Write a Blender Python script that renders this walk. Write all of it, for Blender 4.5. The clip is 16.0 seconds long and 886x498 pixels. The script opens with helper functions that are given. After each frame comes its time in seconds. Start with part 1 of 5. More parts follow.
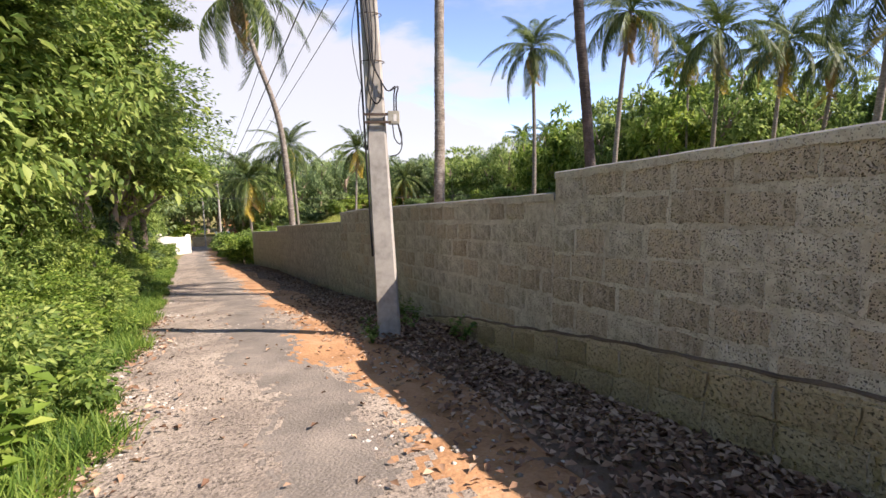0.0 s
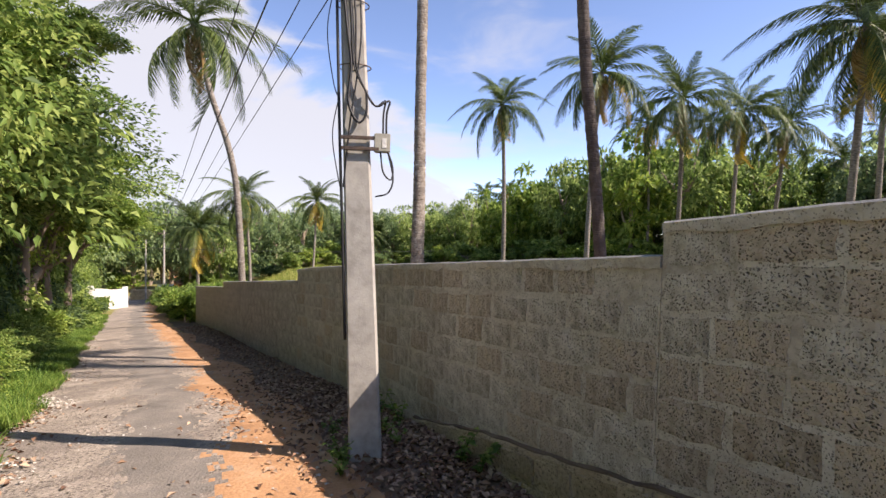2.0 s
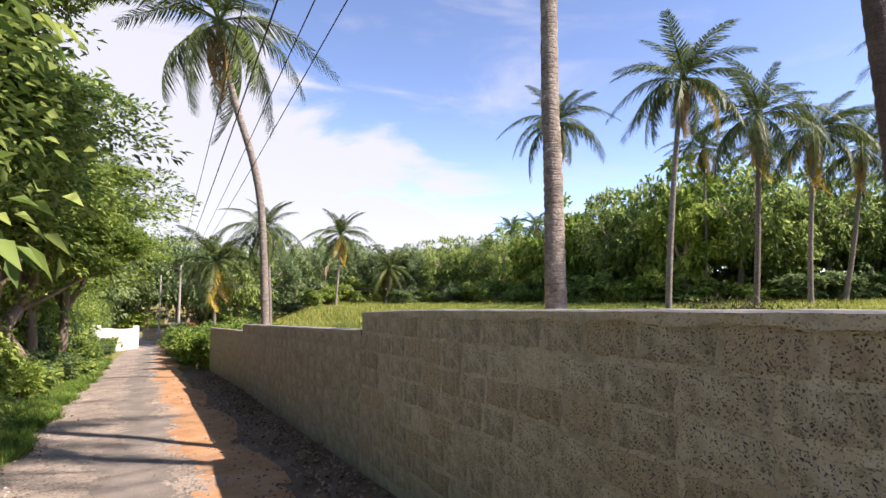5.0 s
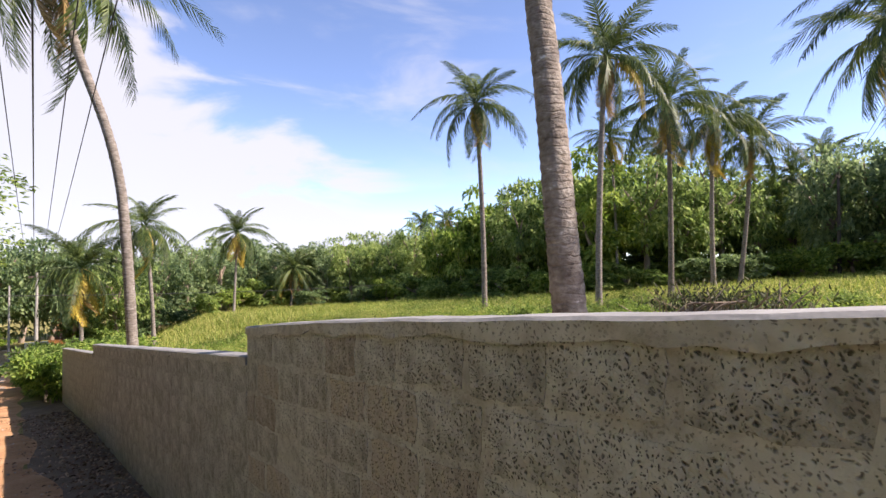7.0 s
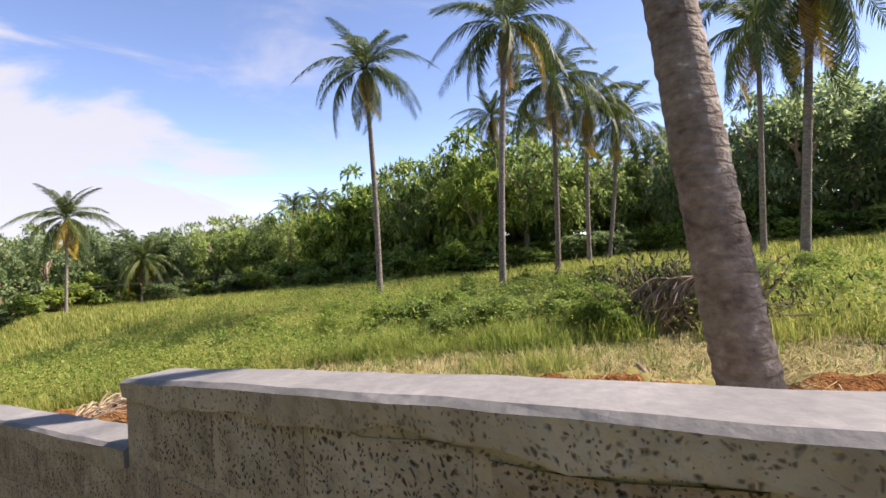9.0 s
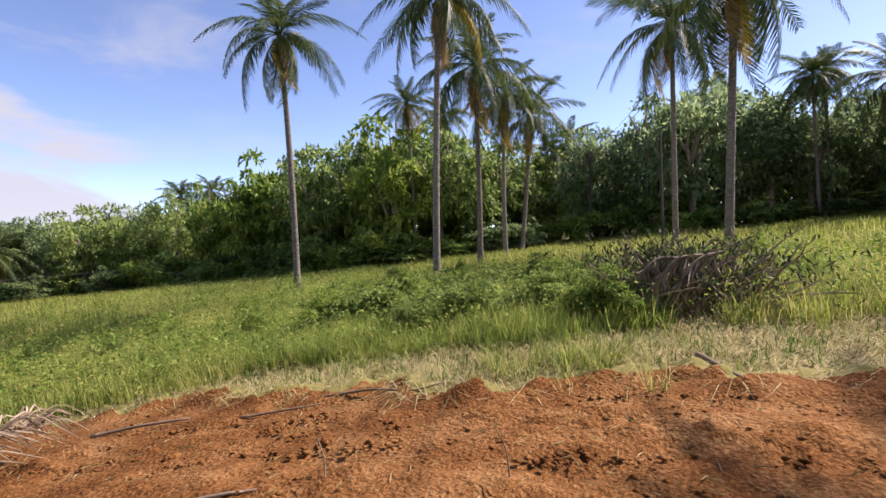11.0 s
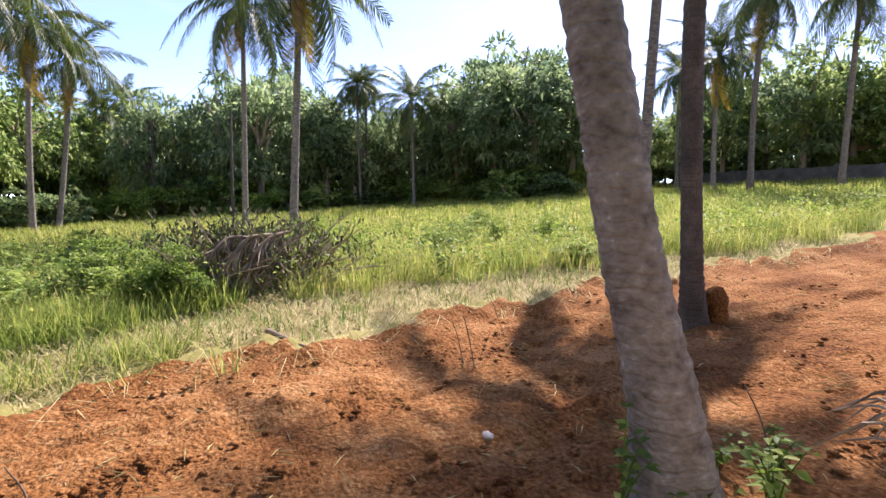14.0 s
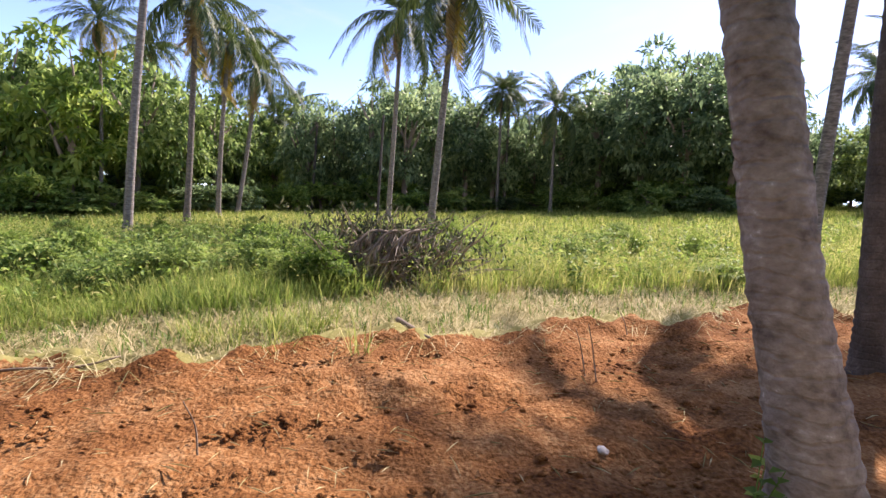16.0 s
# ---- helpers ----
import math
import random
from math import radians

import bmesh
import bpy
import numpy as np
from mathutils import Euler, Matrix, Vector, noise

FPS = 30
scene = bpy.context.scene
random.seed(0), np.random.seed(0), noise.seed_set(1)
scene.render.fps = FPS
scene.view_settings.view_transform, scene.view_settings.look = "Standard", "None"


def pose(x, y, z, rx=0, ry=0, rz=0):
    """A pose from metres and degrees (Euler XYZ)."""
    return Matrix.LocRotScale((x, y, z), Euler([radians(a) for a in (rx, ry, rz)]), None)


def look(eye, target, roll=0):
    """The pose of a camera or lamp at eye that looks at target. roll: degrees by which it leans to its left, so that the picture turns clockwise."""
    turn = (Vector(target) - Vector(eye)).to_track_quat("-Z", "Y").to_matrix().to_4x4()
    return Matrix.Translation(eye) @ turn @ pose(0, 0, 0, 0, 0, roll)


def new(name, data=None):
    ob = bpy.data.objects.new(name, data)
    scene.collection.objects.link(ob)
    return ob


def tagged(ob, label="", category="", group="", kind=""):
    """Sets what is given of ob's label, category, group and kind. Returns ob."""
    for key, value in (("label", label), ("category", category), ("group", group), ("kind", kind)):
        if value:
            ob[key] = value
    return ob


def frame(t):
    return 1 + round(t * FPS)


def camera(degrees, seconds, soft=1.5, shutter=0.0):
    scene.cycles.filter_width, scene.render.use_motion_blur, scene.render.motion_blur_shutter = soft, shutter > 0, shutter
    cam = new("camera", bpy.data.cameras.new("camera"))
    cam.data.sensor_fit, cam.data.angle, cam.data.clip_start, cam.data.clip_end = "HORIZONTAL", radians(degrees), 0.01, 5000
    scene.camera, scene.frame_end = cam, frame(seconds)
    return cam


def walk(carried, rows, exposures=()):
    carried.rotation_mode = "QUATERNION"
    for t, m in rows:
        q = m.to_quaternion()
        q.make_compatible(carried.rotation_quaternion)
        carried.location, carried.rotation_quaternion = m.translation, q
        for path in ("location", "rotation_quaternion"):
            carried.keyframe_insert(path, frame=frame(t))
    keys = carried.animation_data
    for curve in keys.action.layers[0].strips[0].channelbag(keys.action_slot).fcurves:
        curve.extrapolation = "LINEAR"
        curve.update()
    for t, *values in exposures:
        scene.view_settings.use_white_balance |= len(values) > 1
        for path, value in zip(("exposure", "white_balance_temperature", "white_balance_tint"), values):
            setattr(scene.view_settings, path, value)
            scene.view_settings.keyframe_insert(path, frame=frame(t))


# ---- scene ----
cam = camera(82.1, 16.0)
PATH = [
    (0, (-2.933, -13.490, 2.163), (-2.138, -11.679, 1.865), -0.2),
    (0.5, (-2.814, -12.968, 2.155), (-1.988, -11.165, 1.900), 0.6),
    (1, (-2.696, -12.506, 2.171), (-1.797, -10.735, 1.939), 0.7),
    (1.5, (-2.533, -11.968, 2.110), (-1.572, -10.227, 1.896), 1.5),
    (2, (-2.521, -11.450, 2.090), (-1.571, -9.692, 2.011), 1.4),
    (2.5, (-2.448, -10.983, 2.172), (-1.459, -9.245, 2.211), -1.4),
    (3, (-2.349, -10.217, 2.315), (-1.418, -8.450, 2.398), -4.6),
    (5.5, (-2.136, -6.345, 1.715), (-1.187, -4.586, 1.773), 4.0),
    (6, (-1.812, -5.749, 1.696), (-0.572, -4.181, 1.759), 2.8),
    (6.5, (-1.487, -4.981, 1.655), (-0.262, -3.402, 1.715), 1.4),
    (7, (-1.225, -4.352, 1.612), (-0.025, -2.753, 1.668), -0.7),
    (7.5, (-0.944, -3.902, 1.578), (0.317, -2.351, 1.629), 0.3),
    (8, (-0.888, -3.202, 1.527), (0.417, -1.688, 1.597), 1.8),
    (8.5, (-0.818, -2.629, 1.596), (0.644, -1.264, 1.600), -0.0),
    (8.7, (-0.762, -2.398, 1.580), (0.751, -1.090, 1.569), -1.1),
    (10.8, (-0.150, -0.050, 1.298), (1.574, 0.963, 1.259), -2.7),
    (11, (-0.060, 0.040, 1.254), (1.714, 0.960, 1.200), -2.1),
    (11.5, (0.000, 0.169, 1.205), (1.876, 0.856, 1.106), -1.0),
    (12, (0.025, 0.214, 1.175), (2.008, 0.427, 1.016), 0.4),
    (12.5, (0.084, 0.175, 1.197), (2.047, -0.170, 1.031), 2.0),
    (13, (0.138, 0.124, 1.211), (2.060, -0.409, 1.063), 2.1),
    (13.5, (0.130, 0.112, 1.220), (2.038, -0.471, 1.088), 1.6),
    (14, (0.148, 0.069, 1.228), (2.040, -0.562, 1.074), 0.6),
    (14.5, (0.176, -0.030, 1.223), (1.970, -0.885, 0.997), -0.4),
    (15, (0.209, -0.115, 1.226), (1.958, -1.049, 0.969), -0.4),
    (15.5, (0.154, -0.041, 1.206), (2.052, -0.641, 1.013), 1.4),
    (16, (0.078, 0.050, 1.192), (2.068, -0.075, 1.041), 4.2),
]
walk(cam, [(t, look(eye, target, roll)) for t, eye, target, roll in PATH],
     exposures=[(0, 1.75, 6900, 20), (3, 1.6, 6900, 20), (5.5, 1.8, 6800, 22), (7, 1.8, 6800, 22), (8.7, 1.7, 6900, 22), (11, 1.45, 6700, 25), (12, 1.85, 6650, 26), (13, 2.1, 6450, 26), (15, 2.1, 6450, 25), (16, 2.0, 6450, 27)])

# ---- light ----
SUN = Vector((0.531, -0.481, 0.697)).normalized()
sun = new("sun", bpy.data.lights.new("sun", "SUN"))
sun.data.energy, sun.data.angle, sun.data.color = 3.1, radians(0.55), (1.0, 0.93, 0.82)
sun.matrix_world = look(SUN * 60, (0, 0, 0))


def make_world():
    w = bpy.data.worlds.new("sky")
    scene.world = w
    w.use_nodes = True
    nt = w.node_tree
    nt.nodes.clear()
    N, L = nt.nodes.new, nt.links.new
    out, bg, sky = N("ShaderNodeOutputWorld"), N("ShaderNodeBackground"), N("ShaderNodeTexSky")
    sky.sky_type, sky.sun_disc = "NISHITA", False
    sky.sun_elevation = math.asin(SUN.z)
    sky.sun_rotation = math.atan2(SUN.x, SUN.y)
    sky.air_density, sky.dust_density, sky.ozone_density = 0.52, 0.2, 1.6
    geo = N("ShaderNodeTexCoord")
    # a bank of thin cloud over the north, wisps elsewhere
    side = N("ShaderNodeVectorMath")
    side.operation = "DOT_PRODUCT"
    side.inputs[1].default_value = (-0.479, 0.396, -0.783)
    L(geo.outputs["Generated"], side.inputs[0])
    flat = N("ShaderNodeMapping")
    flat.inputs["Scale"].default_value = (1.0, 1.0, 3.2)
    L(geo.outputs["Generated"], flat.inputs[0])
    big = N("ShaderNodeTexNoise")
    big.inputs["Scale"].default_value, big.inputs["Detail"].default_value, big.inputs["Roughness"].default_value = 3.2, 7, 0.55
    big.inputs["Distortion"].default_value = 0.4
    L(flat.outputs[0], big.inputs["Vector"])
    add = N("ShaderNodeMath")
    add.operation = "MULTIPLY_ADD"
    add.inputs[1].default_value, add.inputs[2].default_value = 0.6, -0.3
    L(big.outputs[0], add.inputs[0])
    s2 = N("ShaderNodeMath")
    s2.operation = "ADD"
    L(side.outputs["Value"], s2.inputs[0])
    L(add.outputs[0], s2.inputs[1])
    bank = N("ShaderNodeMapRange")
    bank.interpolation_type = "SMOOTHSTEP"
    bank.inputs[1].default_value, bank.inputs[2].default_value = -0.02, 0.085
    bank.inputs[4].default_value = 0.9
    L(s2.outputs[0], bank.inputs[0])
    wisp = N("ShaderNodeMapRange")
    wisp.interpolation_type = "SMOOTHSTEP"
    wisp.inputs[1].default_value, wisp.inputs[2].default_value, wisp.inputs[4].default_value = 0.52, 0.8, 0.5
    L(big.outputs[0], wisp.inputs[0])
    top = N("ShaderNodeMath")
    top.operation = "MAXIMUM"
    L(bank.outputs[0], top.inputs[0])
    L(wisp.outputs[0], top.inputs[1])
    mix = N("ShaderNodeMix")
    mix.data_type = "RGBA"
    mix.inputs[7].default_value = (2.4, 2.56, 2.75, 1)
    L(top.outputs[0], mix.inputs[0])
    L(sky.outputs[0], mix.inputs[6])
    L(mix.outputs[2], bg.inputs[0])
    bg.inputs[1].default_value = 0.108
    L(bg.outputs[0], out.inputs[0])


make_world()

# ---- materials ----


def material(name, stops, scale=4.0, detail=6, rough=0.85, bump=0.3, bump_scale=40.0, island=0.0, thing=0.0, fine=0.35, fine_scale=60.0,
             stretch=(1, 1, 1), translucent=0.0, metal=0.0, coords="Object", pits=0.0, pit_scale=45.0, relief=0.03, spec=0.35, rings=0.0):
    """A surface whose colour runs through stops by noise, with finer grain, relief and, for leaves, light that shines through."""
    m = bpy.data.materials.new(name)
    m.use_nodes = True
    nt = m.node_tree
    N, L = nt.nodes.new, nt.links.new
    b = nt.nodes["Principled BSDF"]
    out = nt.nodes["Material Output"]
    tc, mp = N("ShaderNodeTexCoord"), N("ShaderNodeMapping")
    mp.inputs["Scale"].default_value = stretch
    L(tc.outputs[coords], mp.inputs[0])
    n1 = N("ShaderNodeTexNoise")
    n1.inputs["Scale"].default_value, n1.inputs["Detail"].default_value, n1.inputs["Roughness"].default_value = scale, detail, 0.6
    L(mp.outputs[0], n1.inputs["Vector"])
    fac = n1.outputs[0]
    n2 = N("ShaderNodeTexNoise")
    n2.inputs["Scale"].default_value, n2.inputs["Detail"].default_value = fine_scale, 4
    L(mp.outputs[0], n2.inputs["Vector"])

    def mixin(fac, other, amount):
        k = N("ShaderNodeMath")
        k.operation = "MULTIPLY_ADD"
        sub = N("ShaderNodeMath")
        sub.operation = "SUBTRACT"
        L(other, sub.inputs[0])
        sub.inputs[1].default_value = 0.5
        L(sub.outputs[0], k.inputs[0])
        k.inputs[1].default_value = amount
        L(fac, k.inputs[2])
        return k.outputs[0]

    fac = mixin(fac, n2.outputs[0], fine)
    if island:
        g = N("ShaderNodeNewGeometry")
        fac = mixin(fac, g.outputs["Random Per Island"], island)
    if thing:
        o = N("ShaderNodeObjectInfo")
        fac = mixin(fac, o.outputs["Random"], thing)
    if rings:
        wave = N("ShaderNodeTexWave")
        wave.bands_direction = "Z"
        wave.inputs["Scale"].default_value, wave.inputs["Distortion"].default_value = 3.9, 4.5
        wave.inputs["Detail"].default_value, wave.inputs["Detail Scale"].default_value = 3, 1.3
        L(tc.outputs[coords], wave.inputs["Vector"])
        thin = N("ShaderNodeMapRange")
        thin.inputs[1].default_value, thin.inputs[2].default_value = 0.0, 0.22
        thin.inputs[3].default_value, thin.inputs[4].default_value = 0.0, 0.5
        L(wave.outputs["Fac"], thin.inputs[0])
        fac = mixin(fac, thin.outputs[0], rings)
    ramp = N("ShaderNodeValToRGB")
    el = ramp.color_ramp.elements
    while len(el) < len(stops):
        el.new(0.5)
    for e, (p, c) in zip(el, stops):
        e.position, e.color = p, (*c, 1)
    L(fac, ramp.inputs[0])
    tone = ramp.outputs[0]
    hole = None
    if pits:
        vo, warp, edge = N("ShaderNodeTexVoronoi"), N("ShaderNodeMix"), N("ShaderNodeMapRange")
        vo.inputs["Scale"].default_value = pit_scale
        warp.data_type = "RGBA"
        warp.inputs[0].default_value = 0.06
        L(mp.outputs[0], warp.inputs[6])
        L(n2.outputs["Color"], warp.inputs[7])
        L(warp.outputs[2], vo.inputs["Vector"])
        edge.inputs[1].default_value, edge.inputs[2].default_value = 0.1, 0.4
        part_c, size, span = N("ShaderNodeSeparateColor"), N("ShaderNodeMath"), N("ShaderNodeMath")
        L(vo.outputs["Color"], part_c.inputs[0])
        size.operation, span.operation = "MULTIPLY_ADD", "DIVIDE"
        size.inputs[1].default_value, size.inputs[2].default_value = 1.5, 0.12
        L(part_c.outputs[0], size.inputs[0])
        L(vo.outputs["Distance"], span.inputs[0])
        L(size.outputs[0], span.inputs[1])
        L(span.outputs[0], edge.inputs[0])
        some = N("ShaderNodeMapRange")
        some.inputs[1].default_value, some.inputs[2].default_value, some.inputs[3].default_value, some.inputs[4].default_value = 0.34, 0.5, 1.0, 0.0
        L(n1.outputs[0], some.inputs[0])
        mx2 = N("ShaderNodeMath")
        mx2.operation = "MAXIMUM"
        L(edge.outputs[0], mx2.inputs[0])
        L(some.outputs[0], mx2.inputs[1])
        hole = mx2.outputs[0]
        dk = N("ShaderNodeMix")
        dk.data_type = "RGBA"
        dk.inputs[6].default_value = (*[c * (1 - pits) for c in stops[0][1]], 1)
        L(hole, dk.inputs[0])
        L(tone, dk.inputs[7])
        tone = dk.outputs[2]
    L(tone, b.inputs["Base Color"])
    b.inputs["Roughness"].default_value, b.inputs["Metallic"].default_value = rough, metal
    b.inputs["Specular IOR Level"].default_value = spec
    if bump:
        n3, bp = N("ShaderNodeTexNoise"), N("ShaderNodeBump")
        n3.inputs["Scale"].default_value, n3.inputs["Detail"].default_value = bump_scale, 8
        L(mp.outputs[0], n3.inputs["Vector"])
        bp.inputs["Strength"].default_value, bp.inputs["Distance"].default_value = bump, relief
        high = n3.outputs[0]
        if rings:
            rg = N("ShaderNodeMath")
            rg.operation = "MULTIPLY_ADD"
            rg.inputs[1].default_value = 0.6
            L(thin.outputs[0], rg.inputs[0])
            L(n3.outputs[0], rg.inputs[2])
            high = rg.outputs[0]
        if hole:
            ad = N("ShaderNodeMath")
            ad.operation = "MULTIPLY_ADD"
            ad.inputs[1].default_value = 0.8
            L(hole, ad.inputs[0])
            L(n3.outputs[0], ad.inputs[2])
            high = ad.outputs[0]
        L(high, bp.inputs["Height"])
        L(bp.outputs[0], b.inputs["Normal"])
    if translucent:
        tr, mx = N("ShaderNodeBsdfTranslucent"), N("ShaderNodeMixShader")
        L(ramp.outputs[0], tr.inputs[0])
        mx.inputs[0].default_value = translucent
        L(b.outputs[0], mx.inputs[1])
        L(tr.outputs[0], mx.inputs[2])
        L(mx.outputs[0], out.inputs[0])
    return m


def leaf_material(name, dark, mid, light, rough=0.55, translucent=0.48, spec=0.25):
    return material(name, [(0.25, dark), (0.5, mid), (0.8, light)], scale=0.7, rough=rough, bump=0, island=0.7, thing=0.25, fine=0.1, fine_scale=9,
                    translucent=translucent, spec=spec)


M_BLOCK = material("laterite", [(0.2, (0.34, 0.27, 0.195)), (0.42, (0.49, 0.41, 0.315)), (0.6, (0.57, 0.485, 0.385)), (0.8, (0.61, 0.505, 0.37))], scale=3.5, rough=0.95, bump=0.9,
                   bump_scale=32, thing=0.28, fine=0.7, fine_scale=18, pits=0.7, pit_scale=85)
M_MORTAR = material("grey_mortar", [(0.28, (0.44, 0.385, 0.31)), (0.5, (0.60, 0.545, 0.455)), (0.72, (0.70, 0.65, 0.56))], scale=1.9, rough=0.92, bump=0.5, bump_scale=30, fine=0.75, fine_scale=14, pits=0.55, pit_scale=90)
M_PLASTER = material("smeared_plaster", [(0.25, (0.36, 0.315, 0.25)), (0.5, (0.56, 0.505, 0.415)), (0.75, (0.69, 0.635, 0.54))], scale=3.2, rough=0.93, bump=0.8, bump_scale=34,
                     thing=0.16, fine=0.7, fine_scale=16, pits=0.75, pit_scale=95)
M_COPING = material("cement_coping", [(0.3, (0.20, 0.198, 0.194)), (0.6, (0.265, 0.262, 0.255)), (0.8, (0.34, 0.336, 0.325))], scale=3, rough=0.9, bump=0.15, bump_scale=30, fine=0.5, fine_scale=35)
M_PLINTH = material("mossy_plinth", [(0.25, (0.28, 0.22, 0.13)), (0.5, (0.46, 0.365, 0.23)), (0.75, (0.58, 0.47, 0.31))], scale=2.5, rough=0.95, bump=0.8, bump_scale=30, thing=0.22, fine=0.5, pits=0.5, pit_scale=50)
M_ROAD = material("worn_road", [(0.2, (0.15, 0.125, 0.105)), (0.45, (0.27, 0.225, 0.185)), (0.6, (0.37, 0.31, 0.25)), (0.8, (0.48, 0.41, 0.34))], scale=1.1, rough=0.95, bump=0.8, bump_scale=30, fine=0.75,
                  fine_scale=52, pits=0.25, pit_scale=26)
M_ASPHALT = material("worn_asphalt", [(0.2, (0.12, 0.105, 0.09)), (0.5, (0.20, 0.175, 0.15)), (0.8, (0.31, 0.265, 0.22))], scale=1.6, rough=0.95, bump=0.6, bump_scale=45, fine=0.7, fine_scale=60)
M_DIRT = material("orange_dirt", [(0.25, (0.24, 0.13, 0.065)), (0.5, (0.42, 0.23, 0.115)), (0.75, (0.50, 0.32, 0.19))], scale=1.5, rough=1, bump=0.5, bump_scale=25, fine=0.4, fine_scale=40)
M_SHOULDER = material("shoulder_earth", [(0.25, (0.10, 0.07, 0.05)), (0.5, (0.17, 0.12, 0.085)), (0.75, (0.24, 0.175, 0.125))], scale=2, rough=1, bump=0.6, bump_scale=25, fine=0.4)
M_SOIL = material("red_soil", [(0.22, (0.065, 0.024, 0.008)), (0.40, (0.15, 0.06, 0.018)), (0.55, (0.225, 0.10, 0.033)), (0.75, (0.33, 0.178, 0.076))], scale=1.3, rough=1, bump=0.9, bump_scale=26, fine=0.85, fine_scale=34,
                  relief=0.05, spec=0.1)
M_TURF = material("field_turf", [(0.25, (0.11, 0.10, 0.028)), (0.5, (0.20, 0.18, 0.052)), (0.75, (0.29, 0.25, 0.095))], scale=0.6, rough=1, bump=0.6, bump_scale=12, fine=0.4)
M_HAY = material("cut_grass", [(0.2, (0.20, 0.18, 0.06)), (0.5, (0.40, 0.33, 0.145)), (0.8, (0.55, 0.47, 0.25))], scale=2, rough=0.9, bump=0, island=0.7, fine=0.1, translucent=0.15)
M_GRASS = leaf_material("tall_grass", (0.13, 0.19, 0.03), (0.30, 0.37, 0.07), (0.56, 0.52, 0.18), 0.6, 0.5)
M_VERGE = leaf_material("verge_grass", (0.05, 0.11, 0.018), (0.12, 0.22, 0.035), (0.24, 0.33, 0.065), 0.55, 0.42)
M_LEAF = leaf_material("broad_leaf", (0.09, 0.155, 0.036), (0.21, 0.31, 0.072), (0.38, 0.46, 0.13))
M_LEAF_DARK = leaf_material("dark_leaf", (0.075, 0.125, 0.055), (0.14, 0.215, 0.085), (0.26, 0.35, 0.14))
M_LEAF_LIGHT = leaf_material("fresh_leaf", (0.10, 0.175, 0.03), (0.22, 0.33, 0.055), (0.40, 0.48, 0.11))
M_FAR = leaf_material("far_leaf", (0.10, 0.165, 0.045), (0.24, 0.34, 0.09), (0.42, 0.50, 0.17), 0.5, 0.55)
M_FAR_DARK = leaf_material("far_dark_leaf", (0.10, 0.16, 0.075), (0.22, 0.31, 0.14), (0.38, 0.47, 0.22), 0.5, 0.58)
M_LUSH = leaf_material("lush_grass", (0.09, 0.155, 0.025), (0.21, 0.31, 0.05), (0.42, 0.47, 0.12), 0.6, 0.5)
M_PALM = leaf_material("palm_leaf", (0.03, 0.055, 0.014), (0.07, 0.11, 0.026), (0.16, 0.20, 0.055), 0.5, 0.3, 0.3)
M_PALM_DRY = leaf_material("dry_palm_leaf", (0.22, 0.13, 0.05), (0.38, 0.26, 0.11), (0.50, 0.37, 0.18), 0.7, 0.2)
M_PALM_YELLOW = leaf_material("yellow_palm_leaf", (0.30, 0.20, 0.03), (0.48, 0.34, 0.05), (0.55, 0.45, 0.10), 0.6, 0.3)
M_BARK = material("palm_bark", [(0.25, (0.10, 0.085, 0.072)), (0.5, (0.19, 0.165, 0.14)), (0.78, (0.31, 0.28, 0.25))], scale=5, rough=0.9, bump=0.5, bump_scale=24, thing=0.25, fine=0.45, fine_scale=10, stretch=(1, 1, 2.6), rings=0.12)
M_BARK_PALE = material("lichened_palm_bark", [(0.2, (0.09, 0.073, 0.058)), (0.42, (0.195, 0.165, 0.135)), (0.60, (0.265, 0.235, 0.198)), (0.71, (0.34, 0.31, 0.27)), (0.77, (0.60, 0.58, 0.53))], scale=4.2, detail=10, rough=0.92, bump=0.7,
                       bump_scale=26, fine=0.75, fine_scale=19, stretch=(1, 1, 1.3), rings=0.07)
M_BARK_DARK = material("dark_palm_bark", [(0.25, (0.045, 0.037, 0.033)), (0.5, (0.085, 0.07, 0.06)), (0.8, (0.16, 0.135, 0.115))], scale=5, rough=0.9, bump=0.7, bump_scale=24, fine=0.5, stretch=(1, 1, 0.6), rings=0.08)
M_BARK_TREE = material("tree_bark", [(0.25, (0.14, 0.10, 0.075)), (0.5, (0.27, 0.21, 0.16)), (0.8, (0.42, 0.35, 0.28))], scale=3, rough=0.95, bump=0.6, bump_scale=18, fine=0.4, stretch=(1, 1, 0.4))
M_DRYLEAF = material("fallen_leaf", [(0.15, (0.12, 0.062, 0.038)), (0.5, (0.25, 0.15, 0.092)), (0.9, (0.45, 0.32, 0.22))], scale=1, rough=0.8, bump=0, island=0.9, fine=0.1)
M_DEAD = material("bleached_leaflet", [(0.2, (0.17, 0.125, 0.08)), (0.5, (0.33, 0.26, 0.18)), (0.8, (0.50, 0.42, 0.31))], scale=3, rough=0.85, bump=0.2, thing=0.7)
M_TWIG = material("dry_twig", [(0.2, (0.13, 0.095, 0.065)), (0.5, (0.27, 0.21, 0.15)), (0.8, (0.43, 0.36, 0.28))], scale=3, rough=0.9, bump=0.3, island=0.7)
M_WILT = leaf_material("wilted_leaf", (0.045, 0.055, 0.025), (0.09, 0.10, 0.045), (0.20, 0.19, 0.10), 0.7, 0.25)
M_STONE = material("rubble_stone", [(0.2, (0.26, 0.22, 0.18)), (0.5, (0.40, 0.36, 0.31)), (0.8, (0.56, 0.52, 0.47))], scale=4, rough=0.9, bump=0.3, island=0.8)
